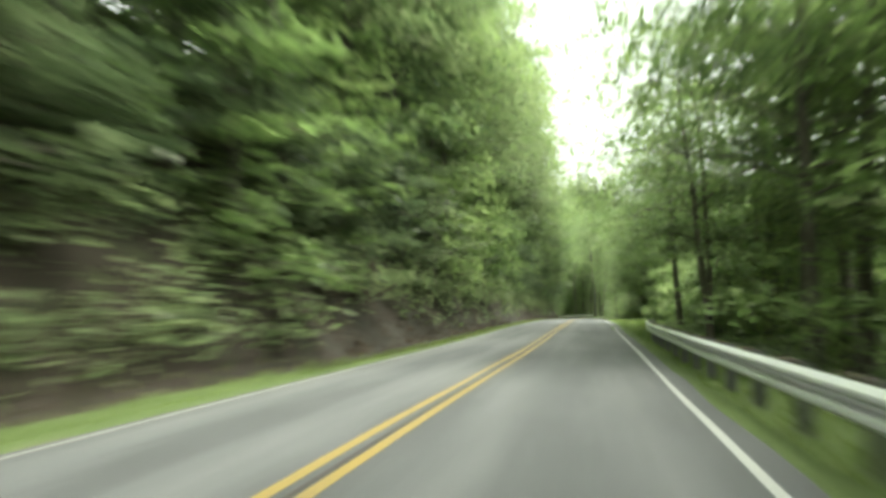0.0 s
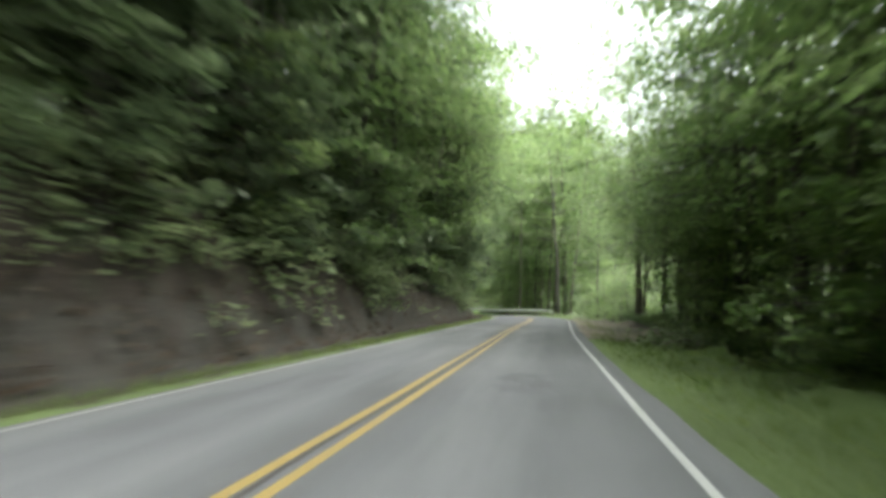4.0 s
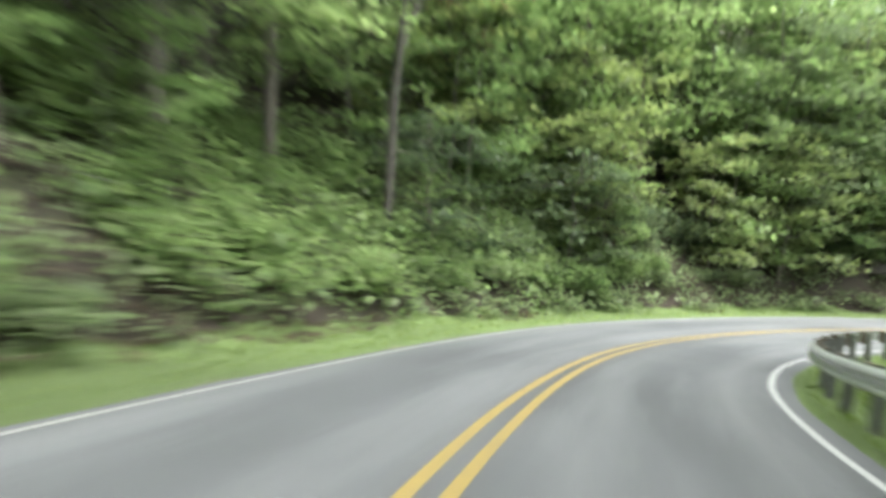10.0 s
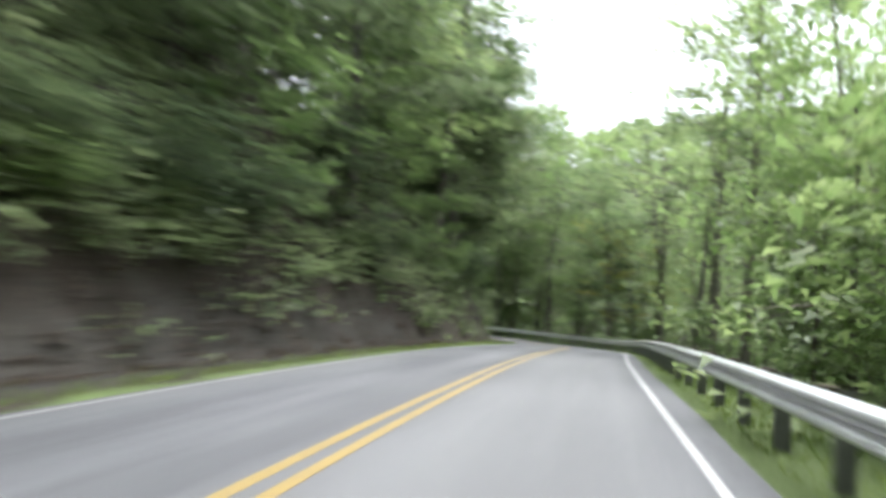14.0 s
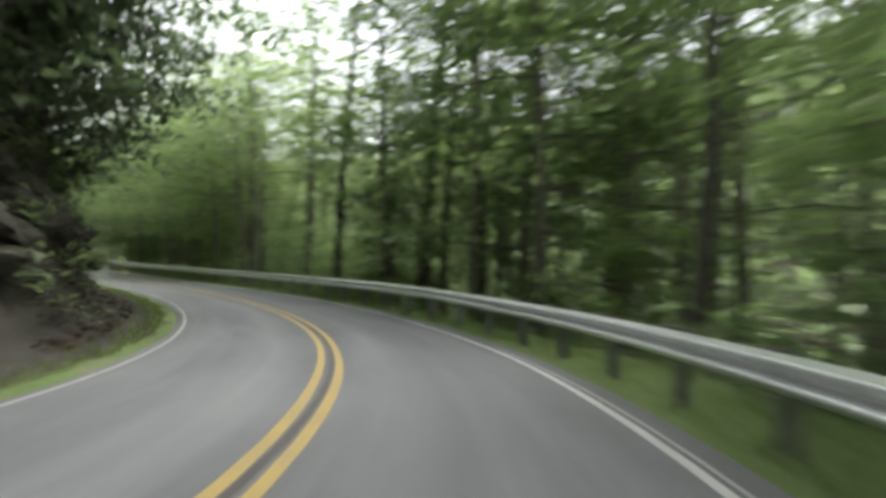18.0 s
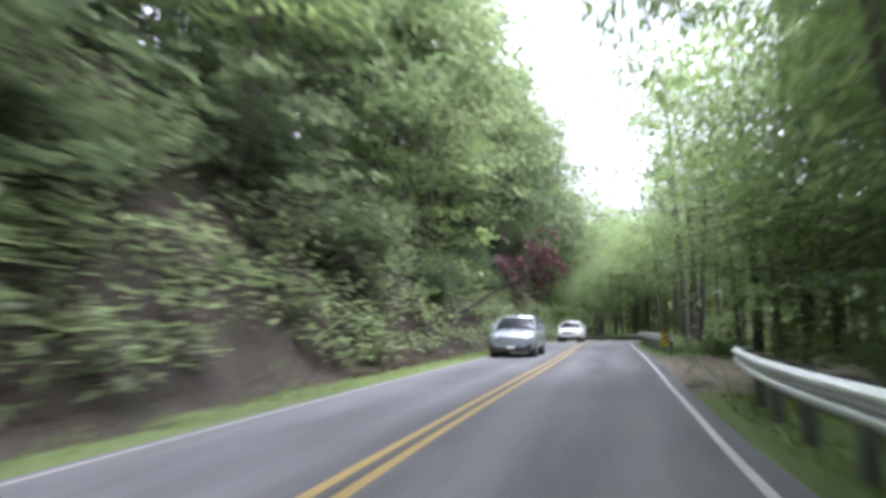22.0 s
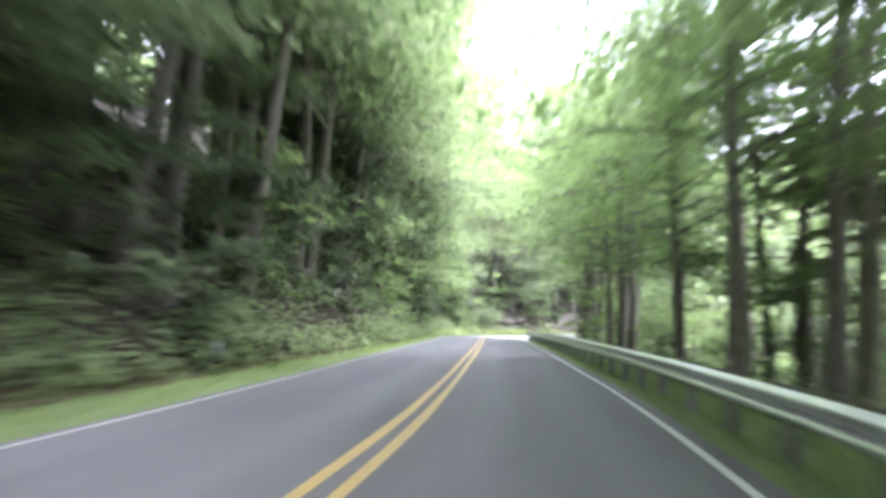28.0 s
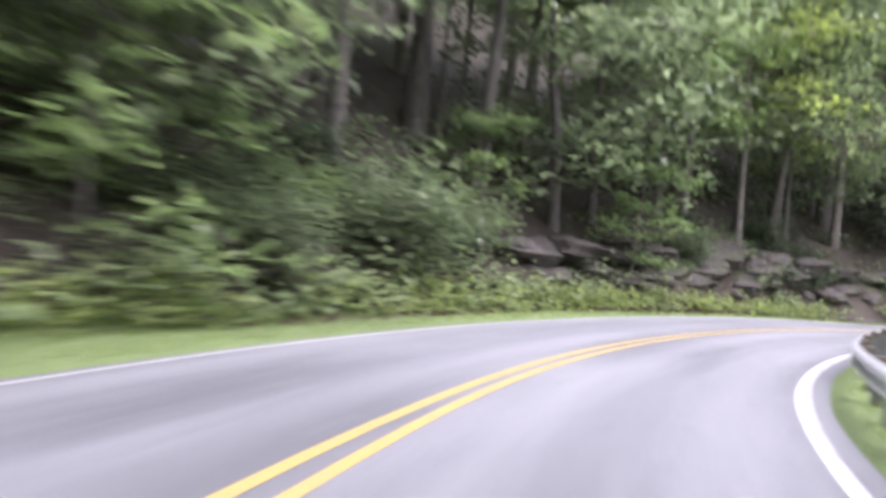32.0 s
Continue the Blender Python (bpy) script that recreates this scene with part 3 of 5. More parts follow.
def make_post_mesh():
    """A rolled steel I-post and the timber block that holds the beam off it."""
    bm = bmesh.new()
    for x0, x1, y0, y1 in ((-0.075, -0.067, -0.05, 0.05), (0.067, 0.075, -0.05, 0.05), (-0.067, 0.067, -0.004, 0.004)):
        lo = [bm.verts.new((x, y, -0.9)) for x, y in ((x0, y0), (x1, y0), (x1, y1), (x0, y1))]
        hi = [bm.verts.new((v.co.x, v.co.y, 0.8)) for v in lo]
        bm.faces.new(hi)
        for k in range(4):
            bm.faces.new((lo[k], lo[(k + 1) % 4], hi[(k + 1) % 4], hi[k]))
    me = bpy.data.meshes.new("post")
    bm.to_mesh(me)
    bm.free()
    me.materials.append(POST_STEEL)
    bm = box_bm(-0.075, 0.07, -0.07, 0.07, 0.47, 0.83, 0.008)
    me2 = bpy.data.meshes.new("block")
    bm.to_mesh(me2)
    bm.free()
    me2.materials.append(TIMBER)
    return me, me2


POST_ME, BLOCK_ME = make_post_mesh()


def guardrail(a, b, flare_start=0.0, flare_end=0.0, label="galvanised W-beam guardrail on posts beside the road"):
    top = new("guardrail")
    x, y = road_xy(a, RAIL_U)
    top.location = (float(x), float(y), float(road_z(a)))
    inv = Matrix.Translation(top.location).inverted()

    def u_of(q):
        return RAIL_U + float(widening(q)) + flare_start * max(0.0, 1 - (q - a) / 8.0) ** 2 + flare_end * max(0.0, 1 - (b - q) / 8.0) ** 2

    n = max(1, round((b - a) / 3.81))
    for i in range(n):
        p = beam_panel(a + (b - a) * i / n - 0.1, a + (b - a) * (i + 1) / n + 0.1, u_of, 0.003 if i % 2 else 0.0, top)
        p.matrix_parent_inverse = inv
        p.rotation_mode = "XYZ"
        for q in (a + (b - a) * (i + 0.02) / n, a + (b - a) * (i + 0.52) / n):
            yaw = float(road_heading(q))
            for me, du in ((POST_ME, 0.23), (BLOCK_ME, 0.085)):
                x, y = road_xy(q, u_of(q) + du)
                o = new(me.name, me)
                o.parent, o.matrix_parent_inverse = top, inv
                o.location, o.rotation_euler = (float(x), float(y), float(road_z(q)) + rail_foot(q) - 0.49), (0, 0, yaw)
    for q, sign in ((a, -1), (b, 1)):
        bm = bmesh.new()
        ring = []
        for k in range(7):
            ang = math.pi * k / 6
            du, ds = 0.17 * (1 - math.cos(ang)) - 0.05, 0.2 * math.sin(ang)
            x, y = road_xy(q + sign * ds, u_of(q) + du)
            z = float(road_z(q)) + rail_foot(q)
            ring.append([bm.verts.new((float(x), float(y), z + h)) for h in (0, 0.156, 0.312)])
        for r0, r1 in zip(ring, ring[1:]):
            for j in (0, 1):
                bm.faces.new((r0[j], r1[j], r1[j + 1], r0[j + 1]))
        bmesh.ops.solidify(bm, geom=bm.faces[:], thickness=0.005)
        e = part("end_wing", bm, STEEL, top, "rounded steel end wing")
        e.matrix_parent_inverse = inv
    return tagged(top, label, "guardrail", "guardrails along the road")


guardrail(-34, 30, 0.0, 0.4)
guardrail(151.5, 363.5, 0.5, 0.5)
guardrail(380.8, S_END - 2, 0.4, 0.0)


# ---------------- plants ----------------
def tube(points, radii, sides, verts, faces):
    """Adds a tapered tube through the points."""
    base = len(verts)
    pts = [Vector(p) for p in points]
    for i, (p, r) in enumerate(zip(pts, radii)):
        d = (pts[min(i + 1, len(pts) - 1)] - pts[max(i - 1, 0)]).normalized()
        a = d.orthogonal().normalized()
        b = d.cross(a)
        for k in range(sides):
            t = 2 * math.pi * k / sides
            verts.append(tuple(p + (a * math.cos(t) + b * math.sin(t)) * r))
    for i in range(len(pts) - 1):
        for k in range(sides):
            k2 = (k + 1) % sides
            faces.append((base + i * sides + k, base + i * sides + k2, base + (i + 1) * sides + k2, base + (i + 1) * sides + k))


def leaves(g, centres, spread, n, size, droop=0.25, width=0.55):
    """n leaf sprays scattered round the centres."""
    centres = np.asarray(centres)
    c = centres[g.randint(0, len(centres), n)] + np.clip(g.normal(0, 1, (n, 3)), -2.2, 2.2) * np.asarray(spread)
    return leaf_tris(g, c, size, droop, width)


def leaf_tris(g, cc, size, droop=0.3, width=0.6):
    """One pointed leaf spray at every place given."""
    m = len(cc)
    yaw, tilt, L = g.uniform(0, 6.28, m), g.normal(-droop, 0.3, m), size * g.uniform(0.6, 1.3, m)
    A = np.stack([np.cos(yaw) * np.cos(tilt), np.sin(yaw) * np.cos(tilt), np.sin(tilt)], -1)
    B = np.stack([-np.sin(yaw), np.cos(yaw), g.normal(0, 0.3, m)], -1)
    B /= np.linalg.norm(B, axis=1, keepdims=True)
    W, L = (L * width * g.uniform(0.7, 1.3, m))[:, None], L[:, None]
    return np.stack([cc - A * L * 0.4 - B * W * 0.5, cc - A * L * 0.3 + B * W * 0.5, cc + A * L * 0.6], 1)


def tree_shape(seed, height, radius, crown_from, reach, limbs, lean=0.06, fork=False):
    """Trunk and limb tubes, and the places where leaf sprays sit."""
    g = np.random.RandomState(seed)
    verts, faces, sprays = [], [], []
    la = g.uniform(0, 6.28)
    lx, ly = math.cos(la) * lean * height, math.sin(la) * lean * height
    pts, rad = [], []
    for i in range(8):
        t = i / 7
        pts.append((lx * t * t + g.normal(0, 0.06) * t * 2, ly * t * t + g.normal(0, 0.06) * t * 2, -0.8 + (height + 0.8) * t * 0.93))
        rad.append(radius * (1.35 if i == 0 else 1) * (1 - t) ** 0.75 + 0.012)
    tube(pts, rad, 8, verts, faces)
    P = np.array(pts)
    for k in range(limbs):
        t = crown_from + (0.97 - crown_from) * (k + g.uniform(0, 0.9)) / limbs
        zi = -0.8 + (height + 0.8) * t * 0.93
        o = np.array([np.interp(zi, P[:, 2], P[:, 0]), np.interp(zi, P[:, 2], P[:, 1]), zi])
        az = k * 2.4 + g.uniform(-0.5, 0.5)
        ln = reach * g.uniform(0.6, 1.1) * (1 - 0.55 * abs((t - crown_from) / (1 - crown_from) - 0.35))
        rise = g.uniform(0.15, 0.7)
        limb = []
        for q in (0, 0.3, 0.6, 0.85, 1.0):
            limb.append(o + np.array([math.cos(az) * ln * q, math.sin(az) * ln * q, ln * rise * q - 0.32 * ln * q * q]) + g.normal(0, 0.05 * ln, 3) * q * 0.6)
        r0 = max(0.02, radius * (1 - t) ** 0.7 * 0.42)
        base = len(verts)
        tube(limb, [r0, r0 * 0.75, r0 * 0.5, r0 * 0.3, 0.008], 3, verts, faces)
        faces.append((int(t * 7) * 8, base, base + 1))
        for q in (0.4, 0.6, 0.8, 0.95, 1.1):
            j = np.array(limb[0]) * 0 + [np.interp(q, (0, 0.3, 0.6, 0.85, 1.0), [p[i] for p in limb]) for i in range(3)]
            sprays.append(j + g.normal(0, 0.16 * reach, 3) * (1, 1, 0.6))
            if g.rand() < 0.45:
                tip = j + g.normal(0, 0.3 * reach, 3) * (1, 1, 0.4)
                faces.append((base + 3 * min(4, int(q * 4)), len(verts), len(verts) + 1))
                tube([j, tip], [0.02, 0.005], 3, verts, faces)
                sprays.append(tip)
    return verts, faces, np.array(sprays), g


TREES = {}


def make_tree(key, seed, height, radius, crown_from, reach, limbs, n, size, leaf, bark, label, category="tree", lean=0.06):
    verts, faces, sprays, g = tree_shape(seed, height, radius, crown_from, reach, limbs, lean)
    kinds = (("open", "bare_trunked_tree"), ("bare", "bare_trunked_tree"), ("over", "spreading_tree"), ("lean", "leaning_tree"))
    kind = [k for p, k in kinds if key.startswith(p)]
    top = new("sapling" if category != "tree" else kind[0] if kind else "forest_tree" if crown_from > 0.28 else "roadside_tree")
    mesh_object("trunk", verts, faces, bark, top, smooth=True)
    tri_soup("crown", leaves(g, sprays, (reach * 0.125, reach * 0.125, reach * 0.042), n, size), leaf, top)
    tagged(top, label, category)
    top.location = (0, 0, -500)
    TREES[key] = top
    return top


def make_bush(key, seed, height, reach, n, size, leaf, label):
    g = np.random.RandomState(seed)
    verts, faces, sprays = [], [], []
    for k in range(9):
        az, ln = g.uniform(0, 6.28), reach * g.uniform(0.5, 1.0)
        tip = np.array([math.cos(az) * ln, math.sin(az) * ln, height * g.uniform(0.35, 1.0)])
        midp = tip * (0.45, 0.45, 0.65)
        tube([(0, 0, -0.3), midp, tip], [0.03, 0.02, 0.006], 4, verts, faces)
        sprays += [midp, (midp + tip) / 2, tip, tip * (1, 1, 0.8)]
    top = new("bush")
    mesh_object("stem", verts, faces, BARK, top)
    tri_soup("foliage", leaves(g, sprays, (reach * 0.26, reach * 0.26, height * 0.16), n, size, 0.1, 0.55), leaf, top)
    top.location = (0, 0, -500)
    TREES[key] = tagged(top, label, "bush")


make_tree("tall_a", 11, 21, 0.22, 0.34, 4.8, 17, 4375, 0.410, LEAF_DEEP, BARK, "tall forest tree with a straight grey-brown trunk and high green crown")
make_tree("tall_b", 12, 24, 0.27, 0.36, 5.2, 18, 4712, 0.430, LEAF_BRIGHT, BARK, "tall forest tree with a straight trunk and light green crown")
make_tree("tall_c", 13, 18, 0.15, 0.32, 3.8, 15, 3366, 0.389, LEAF_DEEP, BARK, "slender dark-trunked forest tree with a narrow crown", lean=0.1)
make_tree("full_a", 21, 13, 0.14, 0.12, 4.6, 20, 5386, 0.357, LEAF_BRIGHT, BARK, "roadside tree with bright green leaves on low spreading limbs")
make_tree("full_b", 22, 16, 0.18, 0.14, 5.0, 20, 5723, 0.389, LEAF_DEEP, BARK, "roadside tree with deep green leaves on low spreading limbs")
make_tree("full_c", 23, 11, 0.11, 0.1, 4.0, 18, 4712, 0.357, LEAF_BRIGHT, BARK_PALE, "leafy roadside tree with a pale trunk and drooping limbs", lean=0.12)
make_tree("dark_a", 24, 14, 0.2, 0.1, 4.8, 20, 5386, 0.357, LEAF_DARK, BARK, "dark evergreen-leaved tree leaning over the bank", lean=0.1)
make_tree("pale_a", 25, 10, 0.12, 0.12, 3.8, 18, 4375, 0.357, LEAF_PALE, BARK, "small tree with pale grey-green and pinkish leaf sprays")
make_tree("red_a", 26, 9, 0.12, 0.55, 2.0, 14, 2400, 0.3, LEAF_RED, BARK, "small tree with dark purple-red leaves leaning out over the road")
make_tree("young_a", 31, 6.5, 0.06, 0.15, 2.4, 14, 2020, 0.294, LEAF_BRIGHT, BARK, "thin leaning sapling with bright green leaves", "sapling")
make_tree("young_b", 32, 5.0, 0.05, 0.12, 2.1, 13, 1851, 0.284, LEAF_DARK, BARK, "small dark-leaved sapling under the trees", "sapling")
make_tree("bare_a", 41, 19, 0.16, 0.5, 3.0, 10, 1302, 0.410, LEAF_DEEP, BARK, "thin bare-stemmed forest tree with a sparse top")
make_bush("bush_a", 51, 1.5, 1.3, 1520, 0.20, LEAF_BRIGHT, "bright green roadside bush beside the verge")
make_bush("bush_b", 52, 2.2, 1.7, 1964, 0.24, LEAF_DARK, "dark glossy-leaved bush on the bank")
make_bush("bush_c", 53, 1.0, 1.1, 1330, 0.16, LEAF_DEEP, "low green bush at the foot of the bank")
make_tree("open_a", 71, 22, 0.2, 0.42, 5.0, 16, 2069, 0.326, LEAF_BRIGHT, BARK, "tall open-crowned tree with a bare dark trunk below the rail")
make_tree("open_b", 72, 19, 0.15, 0.4, 4.4, 14, 1675, 0.304, LEAF_DEEP, BARK, "slim open-crowned tree with a bare trunk below the rail", lean=0.1)
make_tree("open_c", 73, 24, 0.3, 0.45, 5.4, 16, 2168, 0.347, LEAF_DEEP, BARK, "thick-trunked tall tree with a high open crown")
make_tree("hung_a", 74, 12, 0.13, 0.3, 4.4, 18, 4139, 0.294, LEAF_BRIGHT, BARK, "broad tree with a bright green crown over a short bare trunk")
make_tree("lean_a", 81, 15, 0.17, 0.42, 5.2, 8, 968, 0.357, LEAF_BRIGHT, BARK, "thin dark tree leaning out over the slope with bare crooked limbs", lean=0.32)
make_tree("lean_b", 82, 17, 0.14, 0.5, 4.2, 8, 880, 0.357, LEAF_DEEP, BARK, "slim tree with a long crooked bare trunk", lean=0.2)
make_tree("pale_trunk", 83, 20, 0.24, 0.4, 4.6, 13, 1672, 0.357, LEAF_BRIGHT, BARK_PALE, "pale-barked tree with a high open crown behind the rail")
make_tree("yellow_a", 84, 7.5, 0.07, 0.5, 2.4, 12, 792, 0.294, LEAF_YELLOW, BARK, "small tree with yellowing leaves below the rail", lean=0.1)
make_tree("lime_a", 86, 15.0, 0.16, 0.42, 4.0, 20, 4200, 0.33, LEAF_LIME, BARK, "tree with a bright lime-green crown above the rock ledges")
make_tree("blush_a", 85, 10.5, 0.09, 0.55, 1.8, 12, 700, 0.26, LEAF_BLUSH, BARK, "slim tree with a thin reddish top on the bank")
make_tree("over_a", 91, 15.5, 0.2, 0.4, 6.2, 26, 8200, 0.25, LEAF_BRIGHT, BARK, "spreading tree whose green boughs hang out over the road", lean=0.03)
make_tree("over_b", 92, 17.0, 0.24, 0.42, 6.4, 26, 9000, 0.25, LEAF_DEEP, BARK, "thick dark-trunked tree with deep green boughs over the road", lean=0.03)

PLACED = []
LOW_REACH = {"full_a": 4.6, "full_b": 5.0, "full_c": 4.0, "dark_a": 4.8, "pale_a": 3.8, "red_a": 2.0, "young_a": 2.4, "young_b": 2.1}      # metres that low limbs reach out


def plant(key, s, u, scale=1.0, sink=0.1, tilt=0.0, group=""):
    x, y = road_xy(s, u)
    h, un, sn = land(x, y)
    if abs(un[0]) < abs(u) - 1.2 and abs(un[0]) < 6.2:
        return None
    src = TREES[key]
    if key in LOW_REACH:
        clear = (3.7 if u > 0 else 2.1) + LOW_REACH[key] * scale * (1.3 if u > 0 else 1.0)
        if abs(u) < clear:
            return plant(key, s, math.copysign(clear + random.uniform(0.1, 1.0), u), scale, sink, tilt, group)
        if abs(un[0]) < clear - 0.5:
            return None
    ang = random.uniform(0, 360)
    m = Matrix.Translation((float(x), float(y), float(h[0]) - sink)) @ Euler((radians(random.uniform(-2, 2)), radians(random.uniform(-2, 2)), radians(ang))).to_matrix().to_4x4()
    if tilt:
        t = float(road_heading(s))
        m = Matrix.Translation(m.translation) @ Matrix.Rotation(tilt, 4, Vector((-math.sin(t), math.cos(t), 0))) @ Matrix.Translation(-m.translation) @ m
    ob = copy_thing(src, m)
    ob.scale = (scale, scale, scale * random.uniform(0.92, 1.08))
    if group:
        ob["group"] = group
    PLACED.append((float(x), float(y)))
    return ob


S_LAST = S_ALL[-1] - 8
random.seed(7)


def row(keys, a, b, step, u0, u1, lo=0.8, hi=1.1, skip=()):
    """A loose row of plants between a and b along the road."""
    q = a
    while q < b:
        if near(q, skip, 1) < 0.5:
            plant(random.choice(keys), q, random.uniform(u0, u1), random.uniform(lo, hi), 0.3)
        q += step * random.uniform(0.7, 1.3)


SHADY = ("dark_a", "full_b", "full_b", "tall_a", "dark_a", "full_a")
STEMS = ("open_a", "open_b", "open_c", "bare_a", "open_b", "tall_c")
# uphill side
row(("full_b", "full_a", "full_a", "tall_a", "full_c"), -25, 45, 3.9, -10, -7, 0.95, 1.25)
row(SHADY, 45, 148, 3.8, -9.8, -6.8, 0.95, 1.3)
row(("tall_c", "bare_a", "open_b", "bare_a", "open_a"), 148, 194, 3.2, -12.5, -8.6)
row(("lean_a", "lean_b", "bare_a"), 162, 200, 3.0, -11, -7.6, 0.9, 1.15)
row(("full_a", "pale_a", "full_c", "pale_a", "full_c"), 201, 222, 3.4, -12, -9, 1.0, 1.3)
row(("tall_b", "tall_a"), 64, 132, 6.0, -13, -8.5, 1.25, 1.5)
row(("tall_a", "tall_c"), 340, 384, 5.5, -17, -12, 1.2, 1.45)
row(("tall_a", "tall_c"), 428, 476, 5.0, -13, -8.5, 1.2, 1.4)
row(("open_a", "open_a", "tall_b"), 86, 118, 5.0, 11, 13.5, 1.15, 1.35)
row(("tall_b", "tall_a"), 40, 104, 7.0, -10.5, -8.8, 1.2, 1.4)
row(("open_a", "tall_b"), 440, 482, 6.0, 14, 20, 1.3, 1.55)
row(("tall_b", "tall_a"), 345, 420, 9.0, -15, -12, 1.1, 1.3)
row(("tall_b", "tall_a"), 446, 480, 9.0, -8, -6.4, 1.15, 1.35)
row(("tall_b", "full_a"), 286, 300, 5.5, -12, -8.5, 1.2, 1.4)
row(("tall_b", "tall_a"), 528, 575, 3.6, -21, -11, 1.3, 1.6)
row(("tall_a", "tall_b", "tall_c"), 185, 262, 4.5, -19, -14, 1.0, 1.3)
row(SHADY, 216, 262, 3.8, -10.5, -7.2, 0.9, 1.2)
row(SHADY, 262, 316, 3.9, -10, -6.9, 0.9, 1.25)
row(("lean_b", "full_b", "pale_trunk", "dark_a", "tall_c", "full_a"), 316, 346, 2.8, -11, -7.2, 0.9, 1.2)
row(("full_b", "full_b", "dark_a", "full_a"), 345, 420, 3.7, -9.8, -6.8, 0.95, 1.35)
row(("open_c", "tall_c", "open_b", "bare_a", "dark_a"), 420, 482, 2.6, -11, -7.2, 0.95, 1.25)
row(("tall_a", "full_b", "tall_b"), 420, 482, 5.0, -17, -12, 1.0, 1.3)
row(("full_b", "dark_a", "tall_a"), 474, 500, 3.4, -11, -8, 0.95, 1.25)
row(("full_a", "full_b", "dark_a", "full_b"), 500, 526, 2.9, -9.8, -8.0, 1.0, 1.35)
row(("full_b", "over_b", "dark_a", "dark_a"), 526, S_LAST, 4.6, -10.5, -8.6, 0.95, 1.3)
plant("hung_a", 553, -9.5, 1.1)
plant("hung_a", 546, -10.5, 1.2)
plant("lime_a", 549, -8.4, 1.1)
row(("full_a", "tall_b"), 500, S_LAST, 6.0, -17, -12, 1.0, 1.3)
plant("red_a", 381.5, -5.5, 0.75, 0.3, 1.0)
# downhill side
row(("full_a", "tall_c", "full_b", "tall_a"), -20, 40, 4.4, 7.2, 10, 0.95, 1.2)
row(("full_a", "full_c", "open_a", "hung_a"), 36, 104, 4.4, 12, 15, 0.95, 1.2)
row(("open_a", "bare_a", "open_b", "bare_a"), 100, 152, 2.6, 10.8, 15.5, 0.9, 1.15)
row(("full_c", "young_a"), 100, 152, 5.5, 13, 18, 0.65, 0.95)
for _a, _b in PULL_OFFS:
    row(("bush_a", "bush_c", "bush_a", "young_a"), _a, _b, 1.6, 9.2, 11.4, 0.7, 1.2)
row(("open_a", "tall_b", "open_a"), 168, 192, 6.0, 14, 20, 1.35, 1.6)
plant("open_c", 162, 9.8, 1.15)
plant("open_b", 157, 12.5, 1.1)
plant("pale_trunk", 168, 7.4, 1.0)
plant("pale_trunk", 291, 9.0, 1.15)
plant("yellow_a", 294, 9.0, 1.8)
plant("open_c", 140.5, 9.8, 1.1)
row(("hung_a",), 166, 184, 5.2, 9, 11.5, 0.95, 1.15)
row(("hung_a", "full_c", "open_a"), 150, 166, 5.0, 14, 20, 0.8, 1.0)
row(("hung_a", "open_b"), 184, 232, 7.0, 10.5, 13, 0.8, 1.0)
row(("full_a", "full_c", "hung_a"), 232, 268, 3.8, 9, 12, 0.95, 1.25)
row(("hung_a", "open_a"), 262, 330, 6.5, 14, 20, 1.0, 1.35)
row(("tall_b", "tall_a", "hung_a"), 262, 322, 8.0, 22, 34, 1.2, 1.5)
row(STEMS, 268, 304, 3.3, 7.2, 12, 1.05, 1.35)
row(("open_a", "open_b", "pale_trunk", "open_a"), 304, 352, 4.0, 7.4, 12, 1.05, 1.3)
row(("hung_a", "full_c", "young_a"), 304, 362, 6.0, 11, 15, 0.7, 1.0)
row(("open_a", "open_c", "tall_c", "open_b"), 352, 392, 3.2, 11.5, 15, 1.05, 1.3)
row(STEMS, 392, 424, 3.5, 7.2, 11, 1.05, 1.35)
row(("open_a", "open_b", "open_a", "pale_trunk", "tall_c"), 424, 500, 4.3, 7.4, 11.5, 1.05, 1.35)
row(("full_c", "full_a", "young_a"), 500, S_LAST, 5.0, 10, 12.5, 0.7, 0.95, [(494, 534)])
# taller trees over the bends
_state = random.getstate()
row(("tall_b", "tall_a"), 482, 514, 6.0, -10, -8, 1.2, 1.4)
row(("open_a", "tall_b", "hung_a"), 352, 396, 4.8, 11.5, 15.5, 1.1, 1.35)
row(("open_a", "tall_b"), 494, 512, 5.0, 11, 15, 1.2, 1.45)
row(("tall_b", "open_a"), 302, 345, 11.0, 15, 25, 1.25, 1.5)
row(("tall_b", "tall_b", "tall_b", "tall_a"), 192, 246, 3.2, -26, -13, 1.4, 1.75)
for _s, _u, _t in ((166, -9.5, 0.2), (173, -8.8, 0.25), (181, -10.0, 0.2)):
    plant("lean_a", _s, _u, 1.2, 0.3, _t)
row(("tall_b", "hung_a", "full_a"), 44, 112, 3.6, 15.5, 22, 1.1, 1.35)
row(("tall_b", "open_a"), 8, 46, 8.0, 11, 16, 1.0, 1.25)


def overhang(key, a, b, step, u, tilt, big=1.0):
    """Trees at the road's edge whose crowns reach over it."""
    q = a
    while q < b:
        plant(key, q, u + math.copysign(random.uniform(0, 1.2), u), big * random.uniform(0.9, 1.15), 0.3, tilt)
        q += step * random.uniform(0.75, 1.25)


